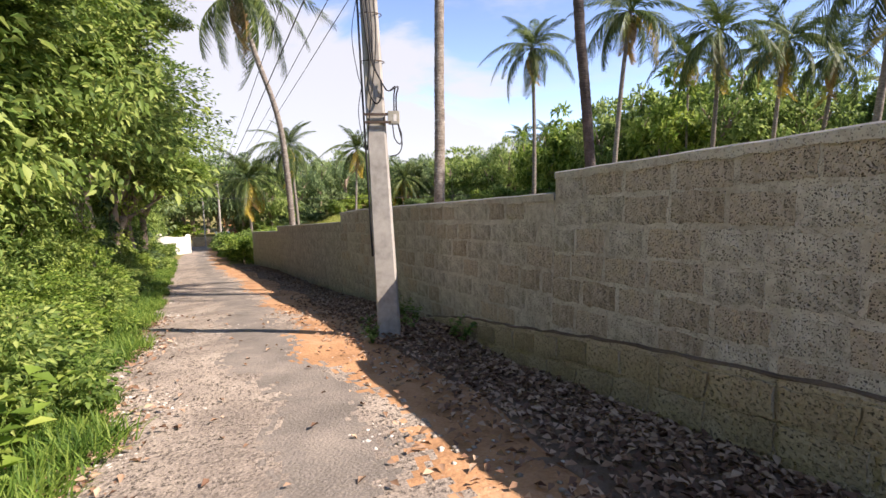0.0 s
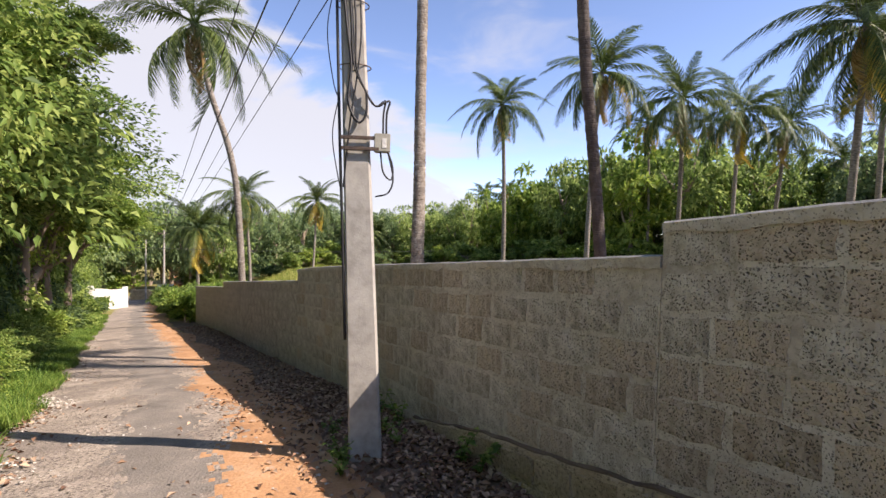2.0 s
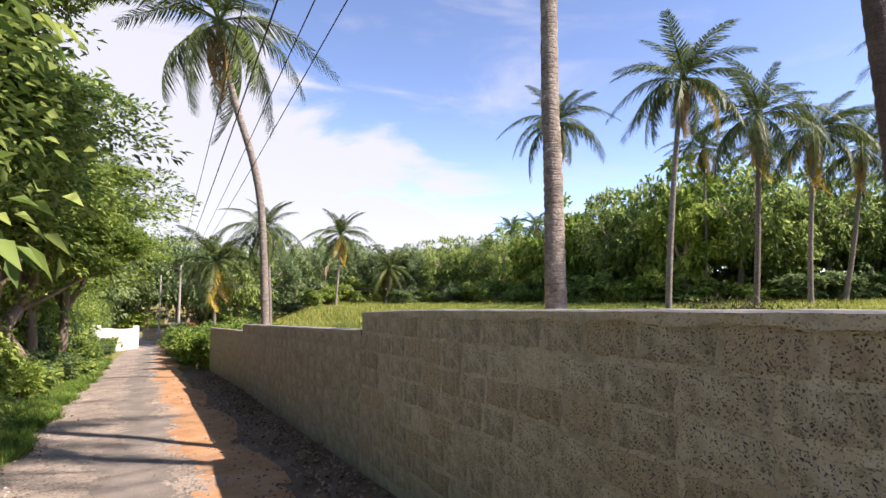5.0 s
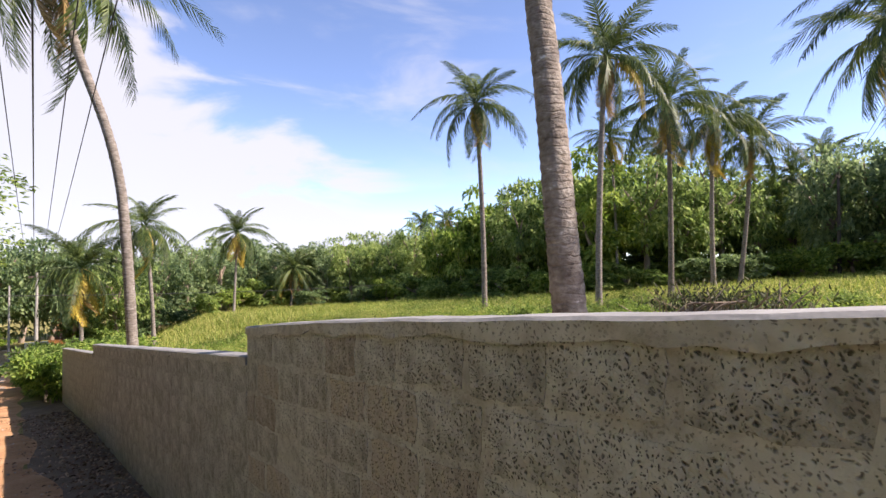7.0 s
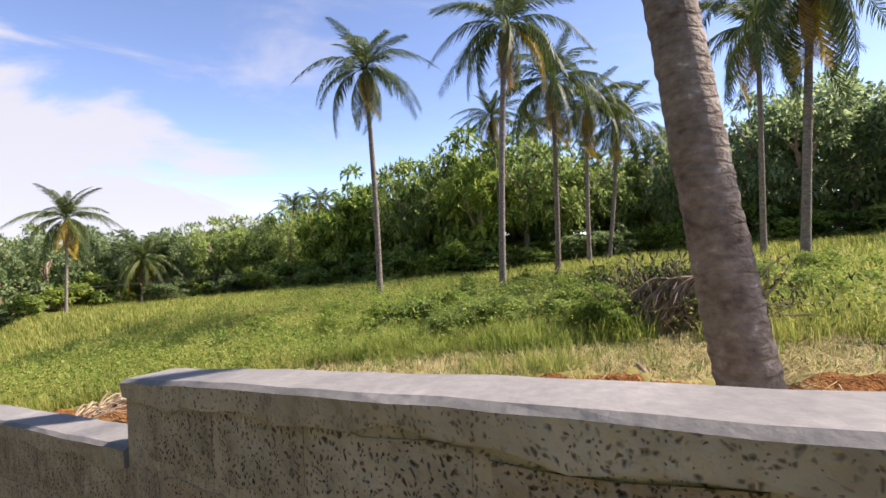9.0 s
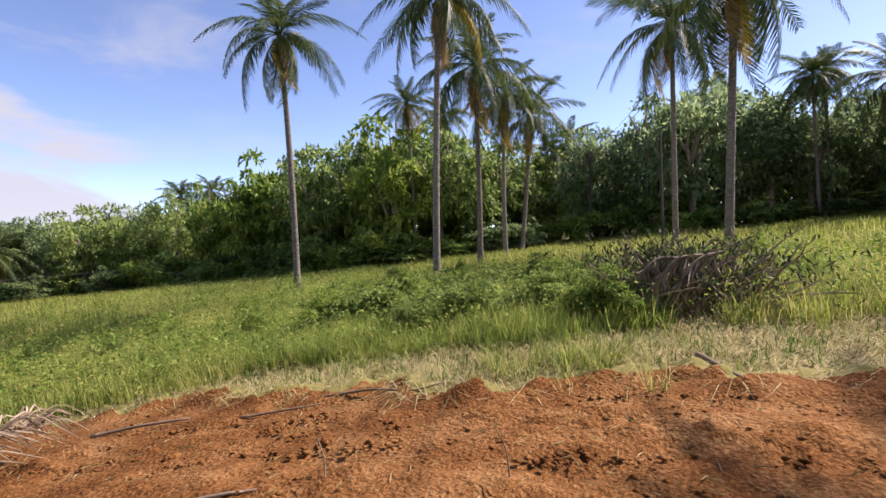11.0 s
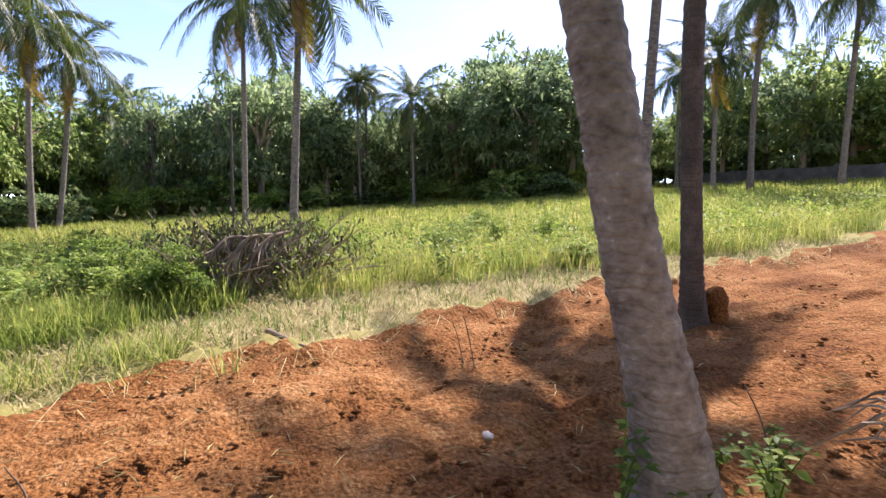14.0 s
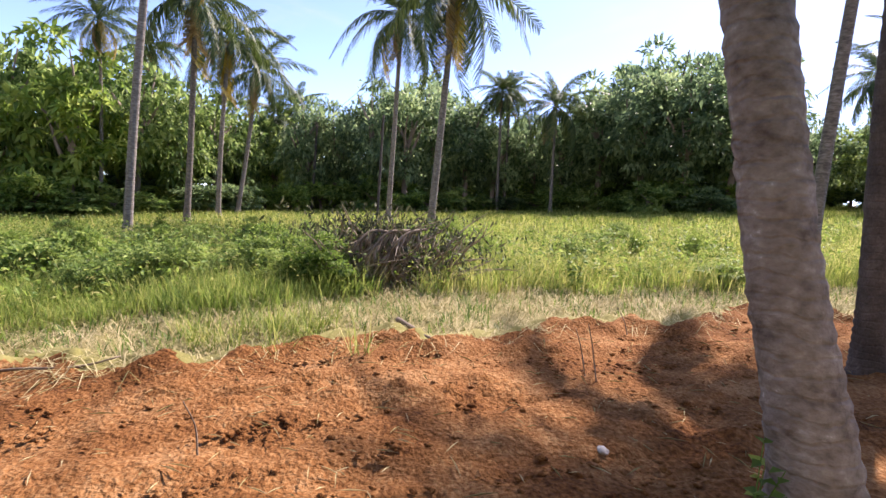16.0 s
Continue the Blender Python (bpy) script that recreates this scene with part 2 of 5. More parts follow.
M_POLE = material("pole_concrete", [(0.25, (0.22, 0.205, 0.18)), (0.5, (0.35, 0.33, 0.295)), (0.8, (0.46, 0.43, 0.385))], scale=2.2, rough=0.9, bump=0.3, bump_scale=50, fine=0.5, fine_scale=14, relief=0.006)
M_CABLE = material("black_cable", [(0.3, (0.012, 0.012, 0.013)), (0.7, (0.03, 0.03, 0.032))], scale=6, rough=0.5, bump=0)
M_STEEL = material("rusted_steel", [(0.25, (0.06, 0.045, 0.04)), (0.6, (0.14, 0.10, 0.08))], scale=12, rough=0.7, bump=0.2, metal=0.4)
M_BOX = material("box_paint", [(0.25, (0.33, 0.31, 0.25)), (0.7, (0.45, 0.43, 0.36))], scale=8, rough=0.55, bump=0.1)
M_WHITE = material("weathered_whitewash", [(0.2, (0.50, 0.46, 0.40)), (0.5, (0.72, 0.69, 0.63)), (0.8, (0.80, 0.78, 0.74))], scale=2, rough=0.9, bump=0.2)
M_ROOF = material("clay_roof", [(0.25, (0.26, 0.11, 0.06)), (0.7, (0.42, 0.20, 0.11))], scale=4, rough=0.85, bump=0.4)
M_DARKWALL = material("stained_wall", [(0.25, (0.05, 0.05, 0.048)), (0.55, (0.11, 0.105, 0.10)), (0.8, (0.20, 0.19, 0.175))], scale=1.2, rough=0.95, bump=0.3)
M_COCONUT = material("coconut_husk", [(0.3, (0.07, 0.08, 0.02)), (0.7, (0.16, 0.15, 0.04))], scale=3, rough=0.5, bump=0.1)

# ---- mesh helpers ----


def mesh_object(name, mesh, mat, parent=None, label=""):
    ob = new(name, mesh)
    if mat and not mesh.materials:
        mesh.materials.append(mat)
    if parent:
        ob.parent = parent
    if label:
        ob["label"] = label
    return ob


def part(name, bm, mat, parent=None, label="", smooth=False):
    me = bpy.data.meshes.new(name)
    bm.to_mesh(me)
    bm.free()
    if smooth:
        me.polygons.foreach_set("use_smooth", [True] * len(me.polygons))
    return mesh_object(name, me, mat, parent, label)


def raw_mesh(name, verts, faces, smooth=False):
    me = bpy.data.meshes.new(name)
    me.from_pydata(np.asarray(verts, float).reshape(-1, 3).tolist(), [], [tuple(int(i) for i in f) for f in faces])
    if smooth:
        me.polygons.foreach_set("use_smooth", [True] * len(me.polygons))
    me.update()
    return me


def leaves_mesh(name, at, along, up, length, width, fold=0.25):
    """Many folded leaves in one mesh: base, two sides and tip each, as two triangles."""
    n = len(at)
    along = along / (np.linalg.norm(along, axis=1, keepdims=True) + 1e-9)
    side = np.cross(along, up)
    side /= np.linalg.norm(side, axis=1, keepdims=True) + 1e-9
    nor = np.cross(side, along)
    length, width = np.broadcast_to(length, n)[:, None], np.broadcast_to(width, n)[:, None]
    mid = at + along * length * 0.45 + nor * width * fold
    v = np.stack([at, mid - side * width / 2, at + along * length - nor * length * 0.1, mid + side * width / 2], 1).reshape(-1, 3)
    k = np.arange(n)[:, None] * 4
    f = np.concatenate([k + [0, 1, 2], k + [0, 2, 3]])
    me = bpy.data.meshes.new(name)
    me.vertices.add(len(v))
    me.vertices.foreach_set("co", v.ravel())
    me.loops.add(f.size)
    me.loops.foreach_set("vertex_index", f.ravel().astype(np.int32))
    me.polygons.add(len(f))
    me.polygons.foreach_set("loop_start", (np.arange(len(f)) * 3).astype(np.int32))
    me.update(calc_edges=True)
    return me


def tube(points, radii, sides=8, closed_top=True, wobble=0.0):
    """A bmesh tube along points."""
    bm = bmesh.new()
    rings = []
    pts = [Vector(p) for p in points]
    for i, p in enumerate(pts):
        d = (pts[min(i + 1, len(pts) - 1)] - pts[max(i - 1, 0)]).normalized()
        a = d.orthogonal().normalized() if abs(d.z) < 0.6 else Vector((1, 0, 0)).cross(d).normalized()
        b = d.cross(a)
        ring = []
        for s in range(sides):
            th = 2 * math.pi * s / sides
            r = radii[i] * (1 + wobble * (random.random() - 0.5))
            ring.append(bm.verts.new(p + (a * math.cos(th) + b * math.sin(th)) * r))
        rings.append(ring)
    for r0, r1 in zip(rings, rings[1:]):
        for s in range(sides):
            bm.faces.new((r0[s], r0[(s + 1) % sides], r1[(s + 1) % sides], r1[s]))
    if closed_top:
        bm.faces.new(rings[-1])
        bm.faces.new(rings[0][::-1])
    return bm


def join(bms):
    """One bmesh out of several."""
    out = bmesh.new()
    for b in bms:
        me = bpy.data.meshes.new("tmp")
        b.to_mesh(me)
        b.free()
        out.from_mesh(me)
        bpy.data.meshes.remove(me)
    return out


def box(x0, x1, y0, y1, z0, z1, bevel=0.0):
    bm = bmesh.new()
    bmesh.ops.create_cube(bm, size=1)
    for v in bm.verts:
        v.co = Vector((x0 if v.co.x < 0 else x1, y0 if v.co.y < 0 else y1, z0 if v.co.z < 0 else z1))
    if bevel:
        bmesh.ops.bevel(bm, geom=bm.edges[:], offset=bevel, segments=2, affect="EDGES")
    return bm


def smooth_curve(points, n):
    """Points along a Catmull-Rom curve."""
    p = np.array(points, float)
    p = np.vstack([2 * p[0] - p[1], p, 2 * p[-1] - p[-2]])
    out = []
    for u in np.linspace(0, len(p) - 3 - 1e-6, n):
        i, f = int(u), u - int(u)
        a, b, c, d = p[i:i + 4]
        out.append(0.5 * (2 * b + (c - a) * f + (2 * a - 5 * b + 4 * c - d) * f * f + (3 * b - a - 3 * c + d) * f**3))
    return np.array(out)


# ---- the lie of the land ----
ROAD_Y = [-200, -60, -14, -11.5, -8.65, -7.1, -4, 0, 4.4, 10, 20, 45, 90, 400]
ROAD_Z = [14, 4.9, 0.75, 0.42, 0.03, -0.04, -0.48, -1.1, -1.63, -2.2, -3.5, -6, -7.5, -8]
WALL_Y = [-400, 0, 10.39, 19.96, 60, 400]
WALL_X = [0, 0, -0.614, -1.17, -2.5, -2.5]


def wall_x(y):
    return np.interp(y, WALL_Y, WALL_X)


def road_z(y):
    return np.interp(y, ROAD_Y, ROAD_Z)


def inner_z(x, y):
    """The field on the far side of the wall."""
    north = np.clip(y, 0, 200)
    c = 0.07 + 0.05 * np.clip((12 - x) / 8, 0, 1) * np.clip((y - 2) / 6, 0, 1)
    south = np.clip(-y, 0, 300)
    z = -0.24 - c * np.minimum(north, 60) + 0.03 * np.minimum(south, 4) + 0.086 * np.clip(south - 4, 0, 60) + 0.02 * np.clip(x - 6, 0, 80)
    return z + 0.06 * np.exp(-((x - 0.9) / 1.0) ** 2)


def ground_z(x, y):
    x, y = np.asarray(x, float), np.asarray(y, float)
    u = x - wall_x(y)
    bank = np.clip(u / 5, 0, 1) * (y > 20) + (u > 0.09) * (y <= 20)
    left = 0.35 * np.clip((-4.6 - u) / 3, 0, 1) + 0.02 * np.clip(-8 - u, 0, 60)
    return (road_z(y) + left) * (1 - bank) + inner_z(x, y) * bank


def rough(x, y, s):
    """Small unevenness, between about -1 and 1."""
    return (np.sin(x * 2.1 * s + np.sin(y * 1.7 * s) * 1.3) + np.sin(y * 2.9 * s + np.sin(x * 2.3 * s + 1) * 1.7) + np.sin((x + y) * 4.7 * s + 0.6)) / 3


SOIL_Y = [-60, -30, -11, -4.2, -0.8, 0.8, 3, 6.2, 7.7, 9.5, 12]
SOIL_X = [16, 13.5, 7.4, 7.0, 5.7, 5.2, 4.6, 4.4, 4.0, 2.2, 0.3]


def soil_edge(y):
    return np.interp(y, SOIL_Y, SOIL_X) + 0.25 * np.sin(y * 2.3) + 0.12 * np.sin(y * 6.1)


def grid_mesh(name, xs, ys, height, mats, pick):
    X, Y = np.meshgrid(xs, ys, indexing="ij")
    X = X + wall_x(Y) * np.exp(-np.abs(X) / 60)
    Z = height(X, Y)
    nx, ny = len(xs), len(ys)
    v = np.stack([X, Y, Z], -1).reshape(-1, 3)
    i, j = np.meshgrid(np.arange(nx - 1), np.arange(ny - 1), indexing="ij")
    a = (i * ny + j).ravel()
    f = np.stack([a, a + ny, a + ny + 1, a + 1], 1)
    me = bpy.data.meshes.new(name)
    me.vertices.add(len(v))
    me.vertices.foreach_set("co", v.ravel())
    me.loops.add(f.size)
    me.loops.foreach_set("vertex_index", f.ravel().astype(np.int32))
    me.polygons.add(len(f))
    me.polygons.foreach_set("loop_start", (np.arange(len(f)) * 4).astype(np.int32))
    me.update(calc_edges=True)
    for m in mats:
        me.materials.append(m)
    c = v[f].mean(1)
    me.polygons.foreach_set("material_index", pick(c[:, 0], c[:, 1]).astype(np.int32))
    me.polygons.foreach_set("use_smooth", [True] * len(f))
    return me


def crumble(X, Y, where):
    """Furrows and crumbs of dug soil."""
    out = np.zeros_like(X)
    for i, j in np.argwhere(where):
        x, y = X[i, j], Y[i, j]
        if -16 < y < 12:
            rut = noise.noise(Vector((x * 2.9 + 0.4 * y, y * 0.45, 0.3)))
            lump = noise.noise(Vector((x * 5.2, y * 2.6, 5)))
            loose = max(0.0, noise.noise(Vector((x * 1.4, y * 0.8, 11))) + 0.25)
            out[i, j] = 0.05 * rut + 0.12 * loose * max(0.0, lump) + 0.07 * loose * noise.noise(Vector((x * 12, y * 9, 9))) + 0.022 * noise.noise(Vector((x * 17, y * 13, 3)))
    return out


def make_ground():
    xs = np.concatenate([[-900, -400, -200, -100, -60, -40, -28, -20, -15, -12], np.arange(-10, -4.5, 0.5), np.arange(-4.5, -0.01, 0.25), [0.02, 0.06, 0.12, 0.16], np.arange(0.22, 6.4, 0.045), np.arange(6.4, 7, 0.07),
                         np.arange(7, 16, 0.15), np.arange(16, 60, 2), [60, 70, 85, 110, 150, 220, 400, 900]])
    ys = np.concatenate([[-900, -400, -200, -120, -80, -60, -45, -35], np.arange(-30, -10, 0.4), np.arange(-10, -5, 0.1), np.arange(-5, 6, 0.055), np.arange(6, 10, 0.1), np.arange(10, 30, 0.7), np.arange(30, 62, 3), [65, 75, 90, 120, 170, 260, 450, 900]])

    def height(X, Y):
        U = X - wall_x(Y)
        soil = (U > 0.15) & (X < soil_edge(Y) + 0.2)
        Z = ground_z(X, Y)
        Z = Z + soil * (0.03 * rough(X, Y, 1.6) + crumble(X, Y, soil))
        ridge = np.exp(-((X - soil_edge(Y)) / 0.35) ** 2) * (U > 0.3)
        return Z + 0.09 * ridge * (1 + rough(X, Y, 3.0)) + 0.04 * rough(X, Y, 0.35) * (U > 7)

    def pick(x, y):
        u = x - wall_x(y)
        soil = (u > 0.1) & (x < soil_edge(y))
        return np.where(soil, 0, np.where((u > -1.2) & (u < 0.1) & (y < 22), 2, 1))

    me = grid_mesh("ground", xs, ys, height, [M_SOIL, M_TURF, M_SHOULDER], pick)
    tagged(new("ground", me), "sloping red soil and field turf beside a lane", "ground", kind="structure")


def road_sides(y):
    left = -4.15 - 0.06 * np.clip(y + 8, -2, 40) + 0.12 * np.sin(y * 1.9) + 0.06 * np.sin(y * 5.3)
    return left, wall_x(y) - 0.95 - 0.25 * np.clip((y - 5) / 8, 0, 1) + 0.12 * np.sin(y * 1.3 + 1)


def make_road():
    ys = np.concatenate([np.arange(-60, -16, 2.0), np.arange(-16, 12, 0.09), np.arange(12, 56, 0.8)])
    n = 64
    l, r = road_sides(ys)
    X = l[:, None] + (r - l)[:, None] * np.linspace(0, 1, n)[None]
    Y = np.repeat(ys[:, None], n, 1)
    Z = road_z(Y) + 0.012 + 0.035 * np.sin(np.linspace(0, math.pi, n))[None] + 0.008 * rough(X, Y, 3) + 0.02 * rough(X, Y, 0.6)
    Z[:, 0] -= 0.04
    Z[:, -1] -= 0.04
    v = np.stack([X, Y, Z], -1).reshape(-1, 3)
    f, mi = [], []
    for i in range(len(ys) - 1):
        for j in range(n - 1):
            a = i * n + j
            f.append((a, a + 1, a + n + 1, a + n))
            u = j / n + 0.03 * math.sin(ys[i] * 0.9) + 0.025 * math.sin(ys[i] * 3.1) + 0.07 * (random.random() - 0.5)
            mi.append(2 if 0.40 < u < 0.62 else 1 if j > n * (0.68 + 0.05 * math.sin(ys[i] * 1.1) + 0.02 * math.sin(ys[i] * 4.3) + 0.1 * (random.random() - 0.5)) else 0)
    me = raw_mesh("road", v, f, True)
    me.materials.append(M_ROAD)
    me.materials.append(M_DIRT)
    me.materials.append(M_ASPHALT)
    me.polygons.foreach_set("material_index", mi)
    tagged(new("road", me), "worn gravel lane with an orange dirt edge", "road", kind="structure")


make_ground()
make_road()

# ---- the compound wall ----
THICK = 0.19


def wall_run(name, p0, p1, top0, top1, label, plain=0.0, foot=0.3, bow=None):
    """A run of blockwork from p0 to p1 with its top falling from top0 to top1, returned with its frame for laying blocks."""
    a, b = Vector((*p0, 0)), Vector((*p1, 0))
    d = (b - a).normalized()
    n = Vector((d.y, -d.x, 0))
    length = (b - a).length

    def rise(y):
        return float(np.interp(y, *bow)) if bow else 0.0

    bm = bmesh.new()
    steps = max(2, int(length / 0.5))
    rows = []
    for i in range(steps + 1):
        s = length * i / steps
        q = a + d * s
        t = top0 + (top1 - top0) * i / steps + rise(q.y) - 0.045
        g = float(road_z(q.y)) - foot
        rows.append([bm.verts.new((*(q + n * o).xy, z)) for o, z in ((0.008, g), (0.008, t), (THICK, t), (THICK, g))])
    for r0, r1 in zip(rows, rows[1:]):
        for k in range(4):
            bm.faces.new((r0[k], r1[k], r1[(k + 1) % 4], r0[(k + 1) % 4]))
    bm.faces.new(rows[0])
    bm.faces.new(rows[-1][::-1])
    bmesh.ops.recalc_face_normals(bm, faces=bm.faces)
    wall = part(name, bm, M_PLASTER if plain else M_MORTAR)
    tagged(wall, label, "wall", kind="structure")
    # coping, slightly uneven along its edges
    cb = bmesh.new()
    m = max(4, int(length / 0.12))
    rows = []
    for i in range(m + 1):
        s = length * i / m
        q = a + d * s
        t = top0 + (top1 - top0) * i / m + rise(q.y) + 0.002 * math.sin(s * 7.3) + 0.0015 * math.sin(s * 19)
        e = 0.004 * math.sin(s * 9.1) + 0.004 * math.sin(s * 23) + 0.009 * noise.noise(Vector((s * 4.1, a.y, 0)))
        rows.append([cb.verts.new((*(q + n * o).xy, z)) for o, z in ((-0.006, t - 0.075 - 2 * e), (-0.008 + e * 0.4, t - 0.012), (0.012, t), (THICK - 0.01, t), (THICK + 0.008 + e, t - 0.014), (THICK + 0.006, t - 0.05))])
    for r0, r1 in zip(rows, rows[1:]):
        for k in range(6):
            cb.faces.new((r0[k], r1[k], r1[(k + 1) % 6], r0[(k + 1) % 6]))
    cb.faces.new(rows[0])
    cb.faces.new(rows[-1][::-1])
    bmesh.ops.recalc_face_normals(cb, faces=cb.faces)
    cap = part("coping", cb, M_COPING, wall, "pale cement coping")
    cap.data.materials.append(M_MORTAR)
    for i in range(m):
        cap.data.polygons[i * 6].material_index = 1
    return wall, a, d, n, length, (top1 - top0) / length, top0


def block_mesh(name, slope, size_y, size_z, mat, seed):
    """A rough block, size_y along y before scaling, leaning with the courses; its face looks to -x."""
    r = random.Random(seed)
    bm = bmesh.new()
    ny, nz = 5, 3
    front = [[None] * (nz + 1) for _ in range(ny + 1)]
    for i in range(ny + 1):
        for j in range(nz + 1):
            u, w = i / ny, j / nz
            rim = i in (0, ny) or j in (0, nz)
            y = u * size_y + (r.uniform(-0.013, 0.013) if rim else 0)
            z = w * size_z + (r.uniform(-0.012, 0.012) if rim else 0) + slope * u * size_y
            x = (0.004 if rim else r.uniform(0.0015, 0.0045))
            front[i][j] = bm.verts.new((x, y, z))
    for i in range(ny):
        for j in range(nz):
            bm.faces.new((front[i][j], front[i][j + 1], front[i + 1][j + 1], front[i + 1][j]))
    ring = [front[i][0] for i in range(ny + 1)] + [front[ny][j] for j in range(1, nz + 1)] + [front[i][nz] for i in range(ny - 1, -1, -1)] + [front[0][j] for j in range(nz - 1, 0, -1)]
    back = [bm.verts.new((0.03, v.co.y, v.co.z)) for v in ring]
    for k in range(len(ring)):
        bm.faces.new((ring[k], ring[(k + 1) % len(ring)], back[(k + 1) % len(ring)], back[k]))
    bmesh.ops.recalc_face_normals(bm, faces=bm.faces)
    me = bpy.data.meshes.new(name)
    bm.to_mesh(me)
    bm.free()
    me.materials.append(mat)
    return me


def lay_blocks(run, mats, seed, limit=290, pitch=0.245, skip=0.0):
    wall, a, d, n, length, slope, top0 = run
    r = random.Random(seed)
    kinds = [block_mesh("block", slope, 0.4, 0.208, mats[k % len(mats)], seed * 10 + k) for k in range(6)]
    turn = math.atan2(-d.x, d.y)
    count, row = 0, 0
    while row < 10 and count < limit:
        s = -0.2 if row % 2 else 0.02
        while s < length - 0.12 and count < limit:
            w = r.uniform(0.34, 0.46)
            s0, s1 = max(s, 0.015), min(s + w, length - 0.015)
            s += w + r.uniform(0.03, 0.06)
            if s1 - s0 < 0.14 or r.random() < skip:
                continue
            z = top0 + slope * s0 - 0.252 - row * pitch + r.uniform(-0.012, 0.012)
            q = a + d * s0
            if z < float(road_z(q.y)) - 0.15:
                continue
            ob = mesh_object("block", r.choice(kinds), None, wall)
            ob.matrix_basis = Matrix.Translation((q.x, q.y, z)) @ Matrix.Rotation(turn, 4, "Z") @ Matrix.Diagonal((r.uniform(0.7, 1.5), (s1 - s0) / 0.4, r.uniform(0.94, 1.03), 1))
            count += 1
        row += 1


# tops fall with the lane; every run begins a course lower than the one before
RUN_A = wall_run("wall_1", (0, -19.0), (0, -9.46), 2.16 + 0.0915 * 9.54, 2.165, "rough laterite block wall, grey mortar joints, upper run")
RUN_B = wall_run("wall_2", (0, -9.455), (0, 0), 1.972, 1.108, "rough laterite block wall with pale cement coping",
                 bow=([-9.46, -7, -5, -3.5, -2, -1, 0], [0.0, 0.012, 0.028, 0.032, 0.038, 0.028, 0.004]))
RUN_C = wall_run("wall_3", (0, 0.005), (-0.614, 10.35), 0.866, -0.21, "laterite block wall smeared with grey plaster", plain=1)
RUN_D = wall_run("wall_4", (-0.617, 10.36), (-1.17, 19.96), -0.42, -1.446, "low end of a grey plastered block wall", plain=1)


def make_plinth():
    """The proud footing below the upper runs, with a sloping ledge."""
    ys = np.linspace(-17, -6.2, 60)
    top = np.interp(ys, [-17, -10.4, -8.6, -7.7, -6.2], [1.8, 0.78, 0.42, 0.27, -0.1])
    bm = bmesh.new()
    rows = []
    for i, (y, t) in enumerate(zip(ys, top)):
        o = -0.035 + 0.008 * math.sin(y * 9) + 0.005 * math.sin(y * 23)
        g = float(road_z(y)) - 0.2
        t = max(t, g + 0.02) + 0.008 * math.sin(y * 13)
        rows.append([bm.verts.new(c) for c in ((o - 0.015, y, g), (o, y, t - 0.02), (o + 0.015, y, t), (0.02, y, t + 0.01), (0.02, y, g))])
    for r0, r1 in zip(rows, rows[1:]):
        for k in range(5):
            bm.faces.new((r0[k], r1[k], r1[(k + 1) % 5], r0[(k + 1) % 5]))
    bm.faces.new(rows[0])
    bm.faces.new(rows[-1][::-1])
    bmesh.ops.recalc_face_normals(bm, faces=bm.faces)
    tagged(part("wall_footing", bm, M_PLINTH), "proud mossy footing along the block wall", "footing", kind="structure")
    # a thin dark strip stands in for the shaded gap along the ledge
    band = bmesh.new()
    rows = []
    for y, t in zip(ys, top):
        t = max(t, float(road_z(y)) - 0.18) + 0.008 * math.sin(y * 13)
        rows.append([band.verts.new(c) for c in ((-0.028, y, t - 0.004), (-0.026, y, t + 0.008 + 0.005 * math.sin(y * 17)), (0.012, y, t + 0.018 + 0.006 * math.sin(y * 11)), (0.012, y, t - 0.004))])
    for r0, r1 in zip(rows, rows[1:]):
        for k in range(4):
            band.faces.new((r0[k], r1[k], r1[(k + 1) % 4], r0[(k + 1) % 4]))
    bmesh.ops.recalc_face_normals(band, faces=band.faces)
    part("ledge_dirt", band, M_SHOULDER, bpy.data.objects["wall_footing"], "dark strip standing in for the shaded gap along the ledge")


make_plinth()

# ---- palms ----


